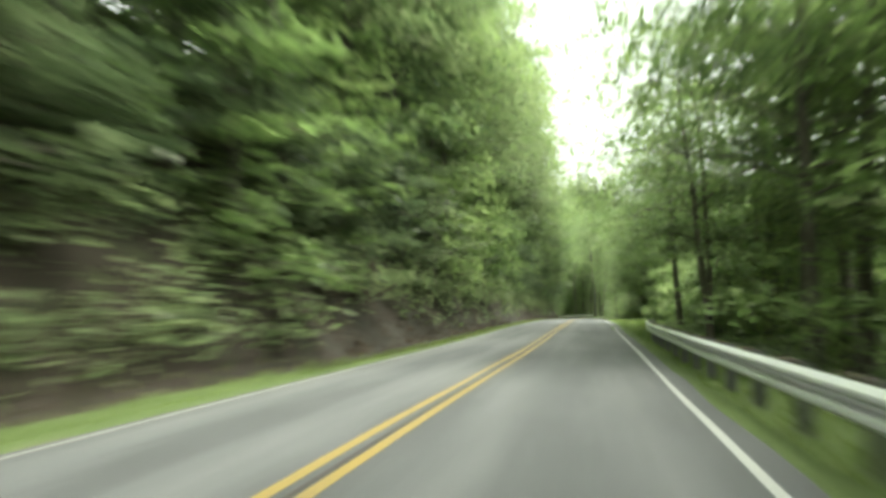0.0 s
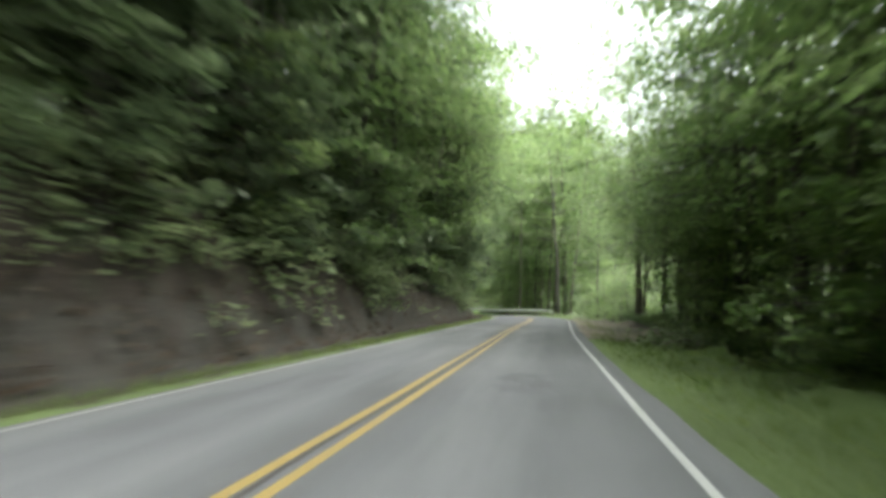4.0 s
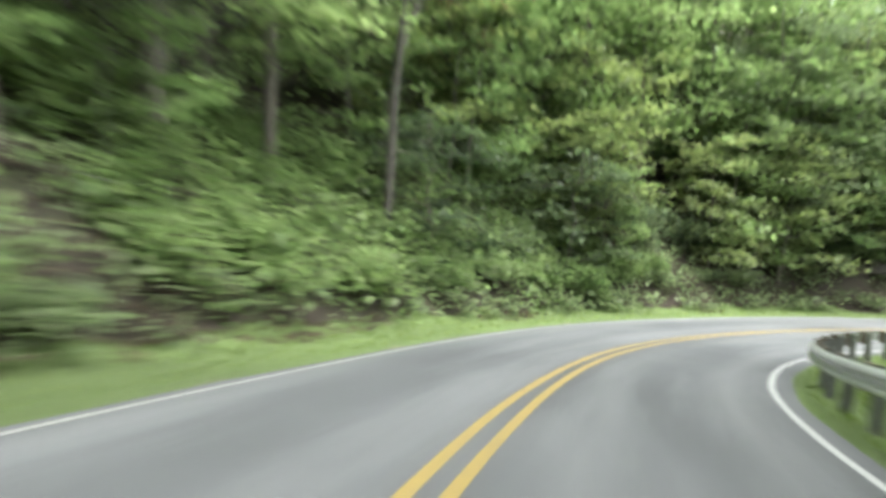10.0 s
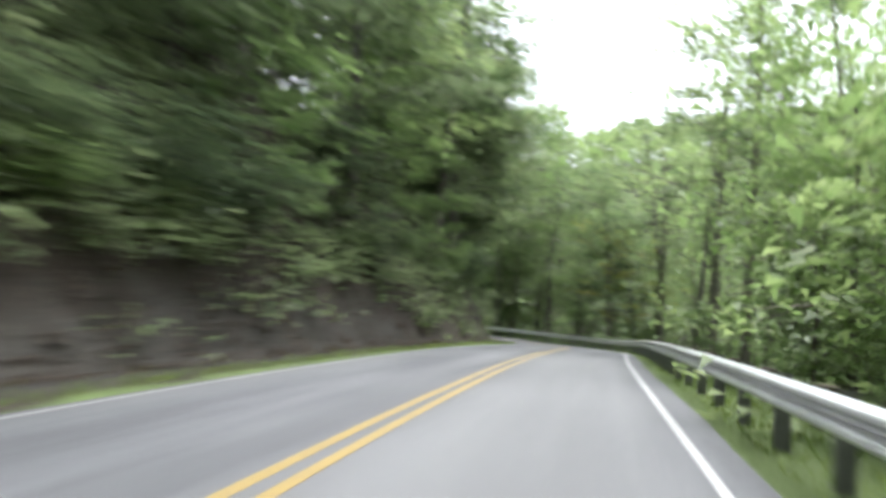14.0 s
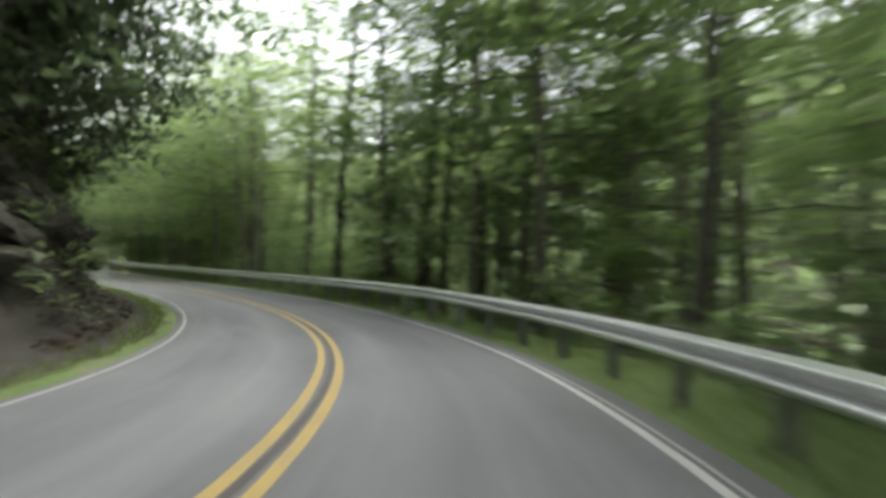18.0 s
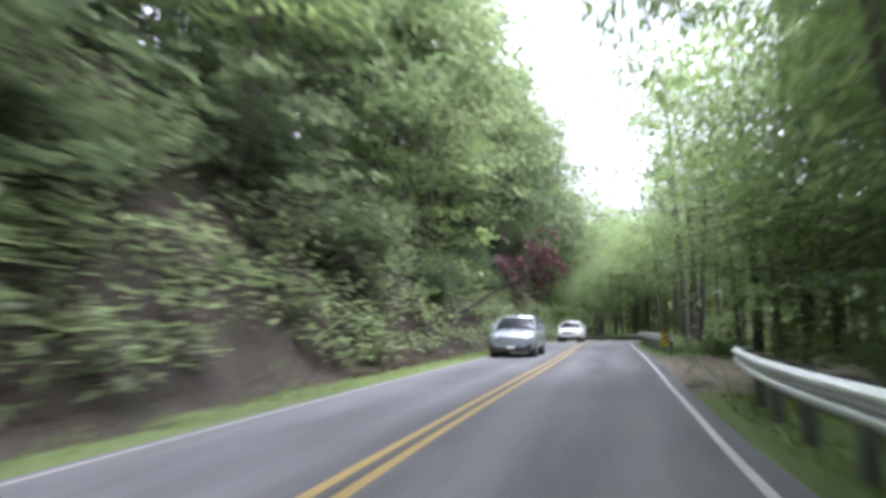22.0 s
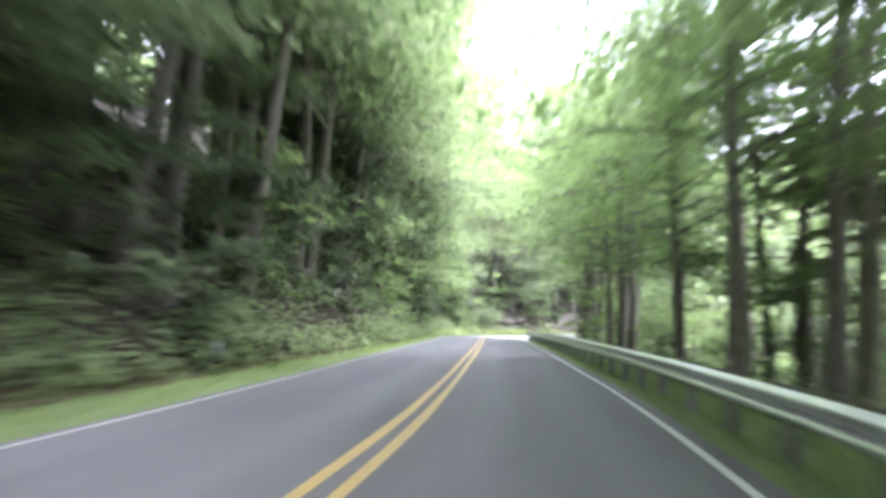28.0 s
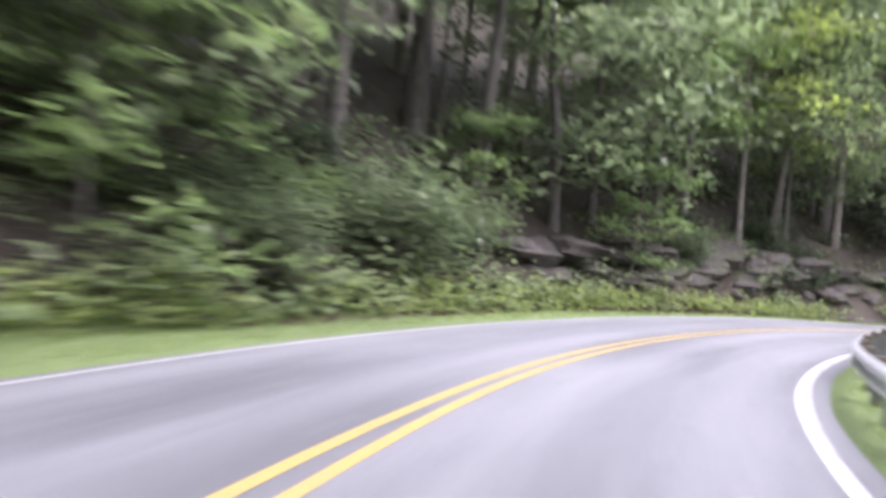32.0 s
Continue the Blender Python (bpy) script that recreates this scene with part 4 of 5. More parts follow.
overhang("over_a", 18, 48, 12, 6.8, -0.07)
overhang("over_a", 336, 362, 7, 6.2, -0.08)
overhang("over_a", 360, 392, 6, 11.0, -0.04, 1.15)
plant("full_c", 52, -6.6, 0.8)
plant("young_a", 47, -5.6, 1.1)
overhang("over_a", 436, 482, 7, 6.2, -0.08)
overhang("over_b", 426, 502, 6.0, -6.8, 0.1, 1.2)
overhang("over_a", 118, 142, 5.0, 10.6, -0.02, 1.1)
overhang("over_b", 122, 144, 7.0, 12.5, 0.0, 1.2)
row(("full_c", "full_a", "young_a", "hung_a"), 172, 202, 3.2, -12, -7.5, 0.7, 1.05)
overhang("over_b", 148, 166, 5, -7.4, 0.05, 1.0)
row(("full_b", "dark_a", "bush_b"), 144, 166, 2.6, -9.5, -6.5, 0.75, 1.0)
row(("bush_a", "bush_c", "bush_a", "young_a"), 226, 252, 1.7, -6.8, -5.7, 0.45, 0.8)
plant("blush_a", 200, -10.0, 1.0)
overhang("over_a", 298, 330, 9, 9.5, -0.03)
row(("full_c", "pale_a", "hung_a", "full_a"), 198, 234, 3.2, -16, -11, 0.9, 1.2)
overhang("over_b", 287, 313, 4.5, -7.4, 0.05, 1.0)
row(("dark_a", "full_b"), 286, 312, 3.5, -9, -7, 1.0, 1.2)
row(("open_a", "bare_a", "open_c"), 486, 508, 3.2, 7.0, 11, 1.0, 1.25)
overhang("over_b", 26, 142, 8, -7.4, 0.06)
row(("bush_a", "young_a", "bush_a", "young_a"), 262, 352, 2.2, 9, 20, 0.9, 1.5)
row(("bush_a", "young_a", "bush_a"), 424, 500, 2.8, 9, 18, 0.9, 1.4)
# leafy cover high on the cut banks
row(("bush_b", "young_b", "young_a", "young_b"), 14, 148, 2.6, -7.6, -5.8, 0.8, 1.25)
row(("bush_b", "young_a", "young_b"), 318, 356, 3.6, -7.6, -6.0, 0.8, 1.2)
row(("young_b", "bush_c", "young_a"), 424, 500, 3.2, -8.2, -6.2, 0.8, 1.2)
row(("pale_a", "bush_a", "pale_a", "full_c"), 203, 228, 1.8, -9.5, -6.6, 0.6, 0.95)
for _s in (308, 312, 316, 321):
    plant("dark_a", _s, -6.9, 1.0, 0.6, 0.05)
overhang("over_a", 88, 128, 9, -6.6, 0.09, 1.15)
overhang("over_a", 134, 147, 7, -6.5, 0.08, 1.15)
overhang("over_a", 80, 112, 11, 10.4, -0.05, 1.15)
row(("young_a", "young_a", "bush_a"), 44, 106, 3.4, 9.6, 11.5, 0.85, 1.3)
row(("tall_b", "hung_a", "open_a"), 314, 346, 7.5, 14, 22, 1.15, 1.45)
row(("open_a", "open_b"), 168, 184, 5.0, 10, 13, 1.3, 1.5)
row(("open_a", "tall_b"), 172, 192, 6.0, 14, 18, 1.4, 1.6)
row(("open_a", "tall_b"), 311, 326, 3.6, 11, 18, 1.45, 1.7)
random.setstate(_state)
# bushes and saplings
row(("bush_a", "bush_b", "bush_c", "young_a", "young_b", "bush_b"), -25, S_LAST, 2.7, -8.2, -6.0, 0.75, 1.2, BARE + [(156, 196)])
row(("bush_b", "young_b", "bush_c"), 318, 346, 3.5, -9.5, -7.0, 0.6, 1.0)
for _a, _b in BARE[:1] + BARE[2:]:
    row(("bush_b", "young_b", "bush_c", "young_a"), _a, _b, 5.5, -9, -6.6, 0.6, 1.0)
row(("bush_a", "bush_c", "bush_a"), 182, 216, 2.6, -6.8, -5.8, 0.7, 1.0)
row(("bush_a", "young_a", "bush_b"), -20, S_LAST, 6.5, 6.4, 9, 0.6, 1.0, PULL_OFFS + WIDE + [(160, 246), (506, 534)])
row(("bush_a", "young_a", "bush_b"), 40, 104, 5, 9.2, 11, 0.7, 1.1)


# ---------------- woods behind the first rows ----------------
def far_woods():
    g = np.random.RandomState(77)
    n = 1350
    s = g.uniform(-35, S_LAST, n)
    u = np.where(g.rand(n) < 0.5, -g.uniform(12, 48, n), 12 + 46 * g.beta(1.6, 1.6, n))
    x, y = road_xy(s, u)
    h, un, sn = land(x, y)
    inner = (un > 0) & (near(sn, [(140, 232), (290, 352)], 6) > 0.5)
    ok = (np.abs(un) > 11.5) & ~(inner & (g.rand(n) < 0.5))
    x, y, h, un = x[ok], y[ok], h[ok], un[ok]
    n = len(x)
    verts, faces = [], []
    tall = g.uniform(15, 27, n) * (1 + 0.4 * near(sn[ok], [(140, 230), (235, 305), (522, 580)], 12) * np.where(un > 0, -1.0, 1.0))
    for i in range(n):
        a, b = g.normal(0, 0.6), g.normal(0, 0.6)
        r = g.uniform(0.08, 0.2)
        tube([(x[i], y[i], h[i] - 0.5), (x[i] + a * 0.4, y[i] + b * 0.4, h[i] + tall[i] * 0.5), (x[i] + a, y[i] + b, h[i] + tall[i] * 0.95)], [r * 1.2, r * 0.75, 0.03], 5, verts, faces)
    k = 430
    d = g.normal(0, 1, (n, k, 3))
    d /= np.linalg.norm(d, axis=2, keepdims=True) + 1e-9
    d *= g.uniform(0.3, 1.0, (n, k, 1)) ** 0.5
    low = np.where(un > 0, g.uniform(0.28, 0.55, n), g.uniform(0.08, 0.4, n))
    rad = g.uniform(2.8, 4.6, n)
    c = np.stack([np.broadcast_to(x[:, None], (n, k)), np.broadcast_to(y[:, None], (n, k)), np.broadcast_to((h + tall * (1 + low) / 2)[:, None], (n, k))], -1)
    lump = 1 + 0.4 * np.sin(d[..., 0] * 7 + x[:, None]) * np.sin(d[..., 2] * 6 + y[:, None])
    c = c + d * np.stack([rad, rad, tall * (1 - low) / 2], -1)[:, None, :] * lump[..., None]
    top = tri_soup("far_woods", leaf_tris(g, c.reshape(-1, 3), 1.13), LEAF_FAR)
    tr = mesh_object("woodland_trunks", verts, faces, BARK, top, smooth=True)
    tr["kind"] = "stuff"
    return tagged(top, "dense green deciduous woods on the slopes behind the roadside trees", "woods", kind="stuff")


far_woods()


def hill_woods():
    """The canopy over the far hills."""
    g = np.random.RandomState(78)
    x0, x1, y0, y1 = ROAD_X.min() - 420, ROAD_X.max() + 420, ROAD_Y.min() - 420, ROAD_Y.max() + 420
    x, y = g.uniform(x0, x1, 26000), g.uniform(y0, y1, 26000)
    h, un, sn = [np.concatenate(q) for q in zip(*[land(x[i:i + 4000], y[i:i + 4000]) for i in range(0, len(x), 4000)])]
    ok = np.abs(un) > 46
    cen = np.stack([x[ok], y[ok], h[ok]], -1)
    reps = 9
    c = np.repeat(cen, reps, 0) + g.normal(0, 1, (len(cen) * reps, 3)) * (2.6, 2.6, 2.6) + (0, 0, 6)
    return tagged(tri_soup("hill_woods", leaf_tris(g, c, 4.6, 0.2, 0.8), LEAF_FAR), "unbroken green forest canopy on the far hills", "woods", kind="stuff")


hill_woods()


def undergrowth():
    """Weeds, ferns and creepers over the banks."""
    g = np.random.RandomState(15)
    n = 9000
    left = g.rand(n) < 0.72
    s = g.uniform(-30, S_LAST, n)
    u = np.where(left, -4.95 - np.abs(g.normal(0, 3.4, n)), 6.0 + np.abs(g.normal(0, 3.2, n)))
    x, y = road_xy(s, u)
    h, un, sn = [np.concatenate(q) for q in zip(*[land(x[i:i + 3000], y[i:i + 3000]) for i in range(0, n, 3000)])]
    ok = (np.abs(un) > 4.85) & ~((near(sn, PULL_OFFS, 2) > 0.4) & (un > 0) & (un < 8.6)) & ~((near(sn, WIDE, 2) > 0.4) & (un > 0) & (un < 9)) & ~((near(sn, [(166, 240)], 2) > 0.4) & (un > 0))
    ok &= ~((near(sn, SOIL, 4) > 0.5) & (un < 0) & (g.rand(n) < np.where(un > -5.5, 0.6, 0.62 * near(sn, [(296, 354), (534, 574), (426, 444)], 6))))
    bare = (smooth_noise(x * 0.8, y * 0.8, 21) > 0.75) & (g.rand(n) < 0.75)
    ok &= ~bare & ~((near(sn, BARE, 4) > 0.5) & (un < -5.9) & (g.rand(n) < 0.55)) & ~((near(sn, [(293, 324)], 4) > 0.5) & (un < -5.6) & (g.rand(n) < 0.7))
    cen = np.stack([x[ok], y[ok], h[ok] + np.abs(g.normal(0, 0.28, ok.sum()))], -1)
    c = cen[g.randint(0, len(cen), 330000)] + g.normal(0, 1, (330000, 3)) * (0.5, 0.5, 0.2)
    return tagged(tri_soup("undergrowth", leaf_tris(g, c, 0.27, 0.1), LEAF_DEEP), "tangled green weeds, ferns and creepers covering the banks", "undergrowth", kind="stuff")


undergrowth()


def bank_cover(spans, clumps, per, size, mat, label, u0, u1, seed, rise=0.75):
    """Leafy clumps that hang over one another up the bank."""
    g = np.random.RandomState(seed)
    pick = np.array(spans, float)[g.choice(len(spans), clumps, p=np.diff(np.array(spans, float), axis=1)[:, 0] / sum(b - a for a, b in spans))]
    s = pick[:, 0] + g.rand(clumps) * (pick[:, 1] - pick[:, 0])
    u = u0 + (u1 - u0) * g.rand(clumps) ** 0.8
    x, y = road_xy(s, u)
    h, un, sn = [np.concatenate(q) for q in zip(*[land(x[i:i + 3000], y[i:i + 3000]) for i in range(0, clumps, 3000)])]
    ok = (un < u0 + 0.4) & (smooth_noise(x * 1.7, y * 1.7, seed + 1) < 0.45)
    c = np.stack([x[ok], y[ok], h[ok] + g.uniform(0.05, rise, ok.sum())], -1)
    big = g.uniform(0.6, 1.35, ok.sum())
    c = np.repeat(c, per, 0) + g.normal(0, 1, (len(c) * per, 3)) * (0.42, 0.42, 0.2) * np.repeat(big, per)[:, None]
    return tagged(tri_soup("undergrowth", leaf_tris(g, c, size, 0.15), mat), label, "undergrowth", kind="stuff")


bank_cover([(14, 146), (226, 262), (298, 338)], 2250, 60, 0.25, LEAF_DEEP, "leafy creepers and seedlings hanging over the top of the earth banks", -5.4, -9.0, 61)
bank_cover([(156, 206)], 1500, 60, 0.24, LEAF_BRIGHT, "bright green ferns and weeds carpeting the slope under the thin trees", -5.2, -12.0, 63)
bank_cover([(500, 575)], 520, 40, 0.2, GRASS, "tall green weeds at the foot of the rock ledges", -4.75, -5.7, 67, 0.3)
# the bank's shade is put into this cover by a darker leaf colour
bank_cover([(422, 448), (522, 572)], 560, 60, 0.25, LEAF_DARK, "seedlings and creepers over the bank, their leaf colour darkened for its shade", -6.4, -9.5, 69)


FALLEN = make_leaf("fallen_leaf", (0.035, 0.024, 0.015), (0.085, 0.06, 0.038), (0.17, 0.13, 0.085), (0.5, 0.45, 0.4))


def fallen_leaves():
    """Brown leaves lying in drifts on the earth of the banks."""
    g = np.random.RandomState(23)
    n = 90000
    s = g.uniform(-25, S_LAST, n)
    u = -4.0 - np.abs(g.normal(0, 2.6, n))
    x, y = road_xy(s, u)
    h, un, sn = [np.concatenate(q) for q in zip(*[land(x[i:i + 4000], y[i:i + 4000]) for i in range(0, n, 4000)])]
    drift = smooth_noise(x * 1.4, y * 1.4, 41) + 0.6 * smooth_noise(x * 5, y * 5, 42) + 1.0 * near(sn, SOIL, 8)
    ok = (drift > 0.35) & (un < -3.9)
    c = np.stack([x[ok], y[ok], h[ok] + 0.04], -1)
    return tagged(tri_soup("fallen_leaves", leaf_tris(g, c, 0.17, 0.05, 0.7), FALLEN), "brown fallen leaves in drifts on the earth banks", "leaf litter", kind="stuff")


fallen_leaves()


def verge_grass():
    g = np.random.RandomState(19)
    n = 70000
    s = g.uniform(-20, S_LAST, n)
    left = g.rand(n) < 0.5
    u = np.where(left, LEFT_EDGE - 0.5 - np.abs(g.normal(0, 0.85, n)) * (1 - 0.6 * near(s, SOIL, 6)), LANE + 0.6 + np.abs(g.normal(0, 1.0, n)) * (1 + 1.6 * near(s, WIDE, 6)) + widening(s))
    ok = ~((near(s, PULL_OFFS, 2) > 0.4) & (u > 0) & (g.rand(n) < 0.8))
    s, u = s[ok], u[ok]
    x, y = road_xy(s, u)
    z = road_z(s) + profile(s, u) - 0.03
    m = len(s)
    hgt = g.uniform(0.07, 0.24, m) * np.clip((np.abs(u) - 3.0) / 1.6, 0.4, 1.3)
    yaw = g.uniform(0, 6.28, m)
    w = 0.02
    dx, dy = np.cos(yaw) * w, np.sin(yaw) * w
    lx, ly = g.normal(0, 0.45, m) * hgt, g.normal(0, 0.45, m) * hgt
    P = lambda a, b, c: np.stack([a, b, c], -1)
    Q = np.stack([P(x - dx, y - dy, z), P(x + dx, y + dy, z), P(x + dx * 0.7 + lx * 0.5, y + dy * 0.7 + ly * 0.5, z + hgt * 0.6), P(x + lx, y + ly, z + hgt)], 1)
    return tagged(quad_soup("grass", Q, GRASS), "mown green grass and weeds along the road verges", "grass", kind="stuff")


verge_grass()

for _top in list(TREES.values()):
    for _o in (*_top.children_recursive, _top):
        bpy.data.objects.remove(_o)


# ---------------- rocks, logs, patches ----------------
def make_rock_proto(seed, sx, sy, sz):
    g = np.random.RandomState(seed)
    bm = bmesh.new()
    bmesh.ops.create_icosphere(bm, subdivisions=3, radius=1.0)
    off = Vector(g.uniform(-50, 50, 3))
    cuts = [(Vector(d).normalized(), g.uniform(0.5, 0.85)) for d in g.normal(0, 1, (15, 3))]
    for v in bm.verts:
        d = v.co.normalized()
        p = d * min([1.0] + [c / max(0.05, n.dot(d)) for n, c in cuts])
        ledge = 0.2 + 0.05 * noise.noise(p * 0.7 + off)
        step = round(p.z / ledge)
        p.z = p.z * 0.4 + step * ledge * 0.6
        p *= 1.0 + 0.1 * noise.noise(Vector((p.x * 1.2, p.y * 1.2, step * 1.7)) + off) + 0.13 * noise.noise(p * 4.0 + off)
        v.co = Vector((p.x * sx, p.y * sy, p.z * sz))
    me = bpy.data.meshes.new("rock")
    bm.to_mesh(me)
    bm.free()
    me.materials.append(ROCK)
    return me


ROCK_MESHES = [make_rock_proto(61, 1.7, 1.1, 0.8), make_rock_proto(62, 2.0, 1.0, 0.6), make_rock_proto(63, 1.2, 1.2, 0.9), make_rock_proto(64, 2.4, 1.2, 0.55)]


def rocks(n, a, b, u0, u1, lo, hi, seed, lift=0.25, label="grey mossy rock jutting from the cut bank", long=1.0, tip=0.3):
    g = random.Random(seed)
    for i in range(n):
        s, u, sc = a + (b - a) * (i + g.random()) / n, g.uniform(u0, u1), g.uniform(lo, hi)
        x, y = road_xy(s, u)
        h, un, sn = land(x, y)
        o = tagged(new("rock", g.choice(ROCK_MESHES)), label, "rock", "rocks on the bank")
        o.location = (float(x), float(y), float(h[0]) + lift * sc - 0.15)
        o.rotation_euler = (g.uniform(-tip, tip), g.uniform(-tip, tip), float(road_heading(s)) + 1.57 + g.uniform(-0.5, 0.5))
        o.scale = (sc * long, sc * g.uniform(0.8, 1.2), sc * g.uniform(0.8, 1.3) / long)


rocks(30, 298, 326, -6.7, -5.4, 0.5, 0.9, 1, 0.05)
rocks(16, 297, 320, -8.8, -6.9, 0.8, 1.25, 10, 0.1, "dark jagged rock of the cliff beside the bend")
rocks(10, 326, 345, -7.8, -5.6, 0.25, 0.7, 2, 0.2, "small rock on the bare red soil of the bank")
rocks(30, 535, 572, -8.0, -7.1, 0.8, 1.25, 13, 0.15, "brown weathered rock ledge under the trees at the bend", 1.15, 0.1)
rocks(26, 536, 570, -6.9, -6.3, 0.5, 0.85, 14, 0.1, "dark blocky rock ledge low in the cut bank", 1.2, 0.12)
rocks(34, 532, 575, -6.5, -5.8, 0.2, 0.45, 3, 0.1, "broken rock lying at the foot of the ledges", 1.0, 0.5)
rocks(14, 212, 250, -8.2, -6.2, 0.5, 1.1, 4, 0.0)
rocks(12, 4, 60, -8.4, -6.0, 0.35, 0.7, 5, 0.05)
rocks(7, 504, 516, -8.4, -7.0, 0.6, 1.1, 9, 0.2, "dark rock jutting from the soil bank")
rocks(12, 60, 146, -8.4, -6.0, 0.35, 0.8, 6, -0.1)
rocks(10, 370, 420, -8.2, -6.2, 0.4, 0.9, 7, 0.0)
rocks(8, 440, 500, -9.0, -7.4, 0.5, 1.1, 8)


def fallen_log(s, u, length, radius, yaw, rise, seed):
    g = np.random.RandomState(seed)
    x, y = road_xy(s, u)
    h, un, sn = land(x, y)
    t = float(road_heading(s)) + yaw
    d = Vector((-math.sin(t), math.cos(t), rise)).normalized()
    pts = [Vector((float(x), float(y), float(h[0]) + radius)) + d * length * q + Vector(g.normal(0, 0.05, 3)) for q in (0, 0.25, 0.5, 0.75, 1.0)]
    verts, faces = [], []
    tube(pts, [radius * r for r in (1.0, 0.95, 0.85, 0.7, 0.5)], 9, verts, faces)
    faces += [tuple(range(8, -1, -1)), tuple(range(36, 45))]
    for q in (0.35, 0.6, 0.8):
        p = pts[0].lerp(pts[-1], q)
        tube([p, p + Vector(g.normal(0, 0.5, 3)) + Vector((0, 0, 0.5))], [radius * 0.3, 0.01], 5, verts, faces)
    top = mesh_object("fallen_log", verts, faces, BARK, smooth=True)
    return tagged(top, "fallen dead tree trunk lying across the wooded bank", "log")


fallen_log(438, -6.4, 7.5, 0.16, 2.2, 0.55, 3)
fallen_log(318, -8.0, 6.0, 0.14, 1.2, 0.5, 4)
fallen_log(60, -8.5, 6.5, 0.15, 2.3, 0.5, 5)


def road_patch(s, u, length, width, seed, mat=TAR, label="dark tar patch in the asphalt", lift=0.004):
    """A repair or stain with an uneven outline that follows the road."""
    g = np.random.RandomState(seed)
    qs = np.linspace(-0.5, 0.5, 9)
    verts = []
    for q in qs:
        w = width * (0.5 if abs(q) < 0.45 else 0.3) * g.uniform(0.7, 1.2)
        m = g.normal(0, 0.08) * width
        for k in (-1, 0, 1):
            x, y = road_xy(s + q * length, u + m + k * w)
            verts.append((float(x), float(y), float(road_z(s + q * length)) + lift))
    ob = mesh_object("road_patch", verts, strip_faces(9, 3), mat)
    return tagged(ob, label, "road patch", kind="structure")


PALE = make_plain("pale_worn_asphalt", (0.19, 0.19, 0.193), 0.85, 0, 0.2, 2.0)
DARK = make_plain("rubbed_rubber", (0.07, 0.07, 0.075), 0.7, 0, 0.3, 2.0)
road_patch(59, 1.8, 0.35, 1.1, 1)
road_patch(54, 2.1, 0.5, 0.5, 2)
road_patch(91, 1.6, 3.0, 0.9, 3, DARK)
road_patch(282, 0.9, 1.4, 1.0, 4, DARK)
road_patch(280, 0.2, 1.0, 0.5, 5, DARK)
road_patch(284.5, 2.0, 0.8, 0.4, 6, DARK)
road_patch(286, 1.2, 0.6, 0.8, 16, DARK)
road_patch(399, 1.7, 5.0, 2.0, 12, PALE, "pale repaired patch of asphalt")
road_patch(393, 1.2, 1.2, 1.4, 13, PALE, "pale repaired patch of asphalt")
for _a, _b, _w in ((199, 232, 0.08), (509, 548, 0.05)):
    painted_line("old_edge_line", lambda s: edge_right(s) + widening(s) + (0.18 if _w > 0.06 else 0.1), _w, _a, _b, WHITE_OLD, "older faded edge line beside the present one")
painted_line("old_edge_line", lambda s: edge_right(s) + 0.15, 0.045, 292, 304, WHITE_OLD, "older faded edge line beside the present one")

# ---------------- hazard marker at the rail's end ----------------
SIGN_YELLOW = make_plain("sign_yellow", (0.75, 0.48, 0.03), 0.45, 0, 0.12, 9, 0.05)
SIGN_BLACK = make_plain("sign_black", (0.02, 0.02, 0.02), 0.5, 0, 0.2, 9, 0.05)


def hazard_marker(s, u):
    top = new("hazard_marker")
    part("post", box_bm(-0.03, 0.03, 0.015, 0.07, -0.6, 1.17, 0.006), POST_STEEL, top, "thin steel post")
    part("panel", box_bm(-0.15, 0.15, -0.004, 0.004, 0.44, 1.15, 0.002), SIGN_YELLOW, top, "yellow reflective panel")
    for k in range(4):
        bm = bmesh.new()
        z = 0.40 + k * 0.21
        pts = [(-0.15, z), (0.15, z + 0.2), (0.15, z + 0.32), (-0.15, z + 0.12)]
        pts = [(x, min(1.145, max(0.445, zz))) for x, zz in pts]
        f = [bm.verts.new((x, -0.0045, zz)) for x, zz in pts] + [bm.verts.new((x, -0.008, zz)) for x, zz in pts]
        bm.faces.new(f[4:8])
        for i in range(4):
            j = (i + 1) % 4
            bm.faces.new((f[i], f[j], f[4 + j], f[4 + i]))
        part("stripe", bm, SIGN_BLACK, top, "black diagonal stripe")
    x, y = road_xy(s, u)
    top.matrix_world = Matrix.Translation((float(x), float(y), float(road_z(s)) - 0.1)) @ Matrix.Rotation(float(road_heading(s)), 4, "Z")
    return tagged(top, "yellow and black striped hazard marker at the guardrail end", "road sign")


hazard_marker(380.3, RAIL_U + 0.35)

# ---------------- cars ----------------
GLASS = make_plain("dark_car_glass", (0.02, 0.024, 0.026), 0.06, 0, 0.1, 3, 0)
GLASS.node_tree.nodes["Principled BSDF"].inputs["Specular IOR Level"].default_value = 0.22
SILVER = make_plain("silver_blue_paint", (0.42, 0.47, 0.53), 0.22, 0.55, 0.04, 2, 0)
CAR_WHITE = make_plain("white_car_paint", (0.78, 0.79, 0.8), 0.2, 0.0, 0.03, 2, 0)
PLASTIC = make_plain("black_plastic", (0.025, 0.025, 0.027), 0.55, 0, 0.2, 12, 0.1)
RUBBER = make_plain("tyre_rubber", (0.03, 0.03, 0.03), 0.8, 0, 0.2, 15, 0.2)
ALLOY = make_plain("alloy_rim", (0.55, 0.55, 0.57), 0.3, 0.9, 0.1, 10, 0)
LENS = make_plain("headlamp_lens", (0.75, 0.77, 0.78), 0.12, 0.2, 0.1, 20, 0)
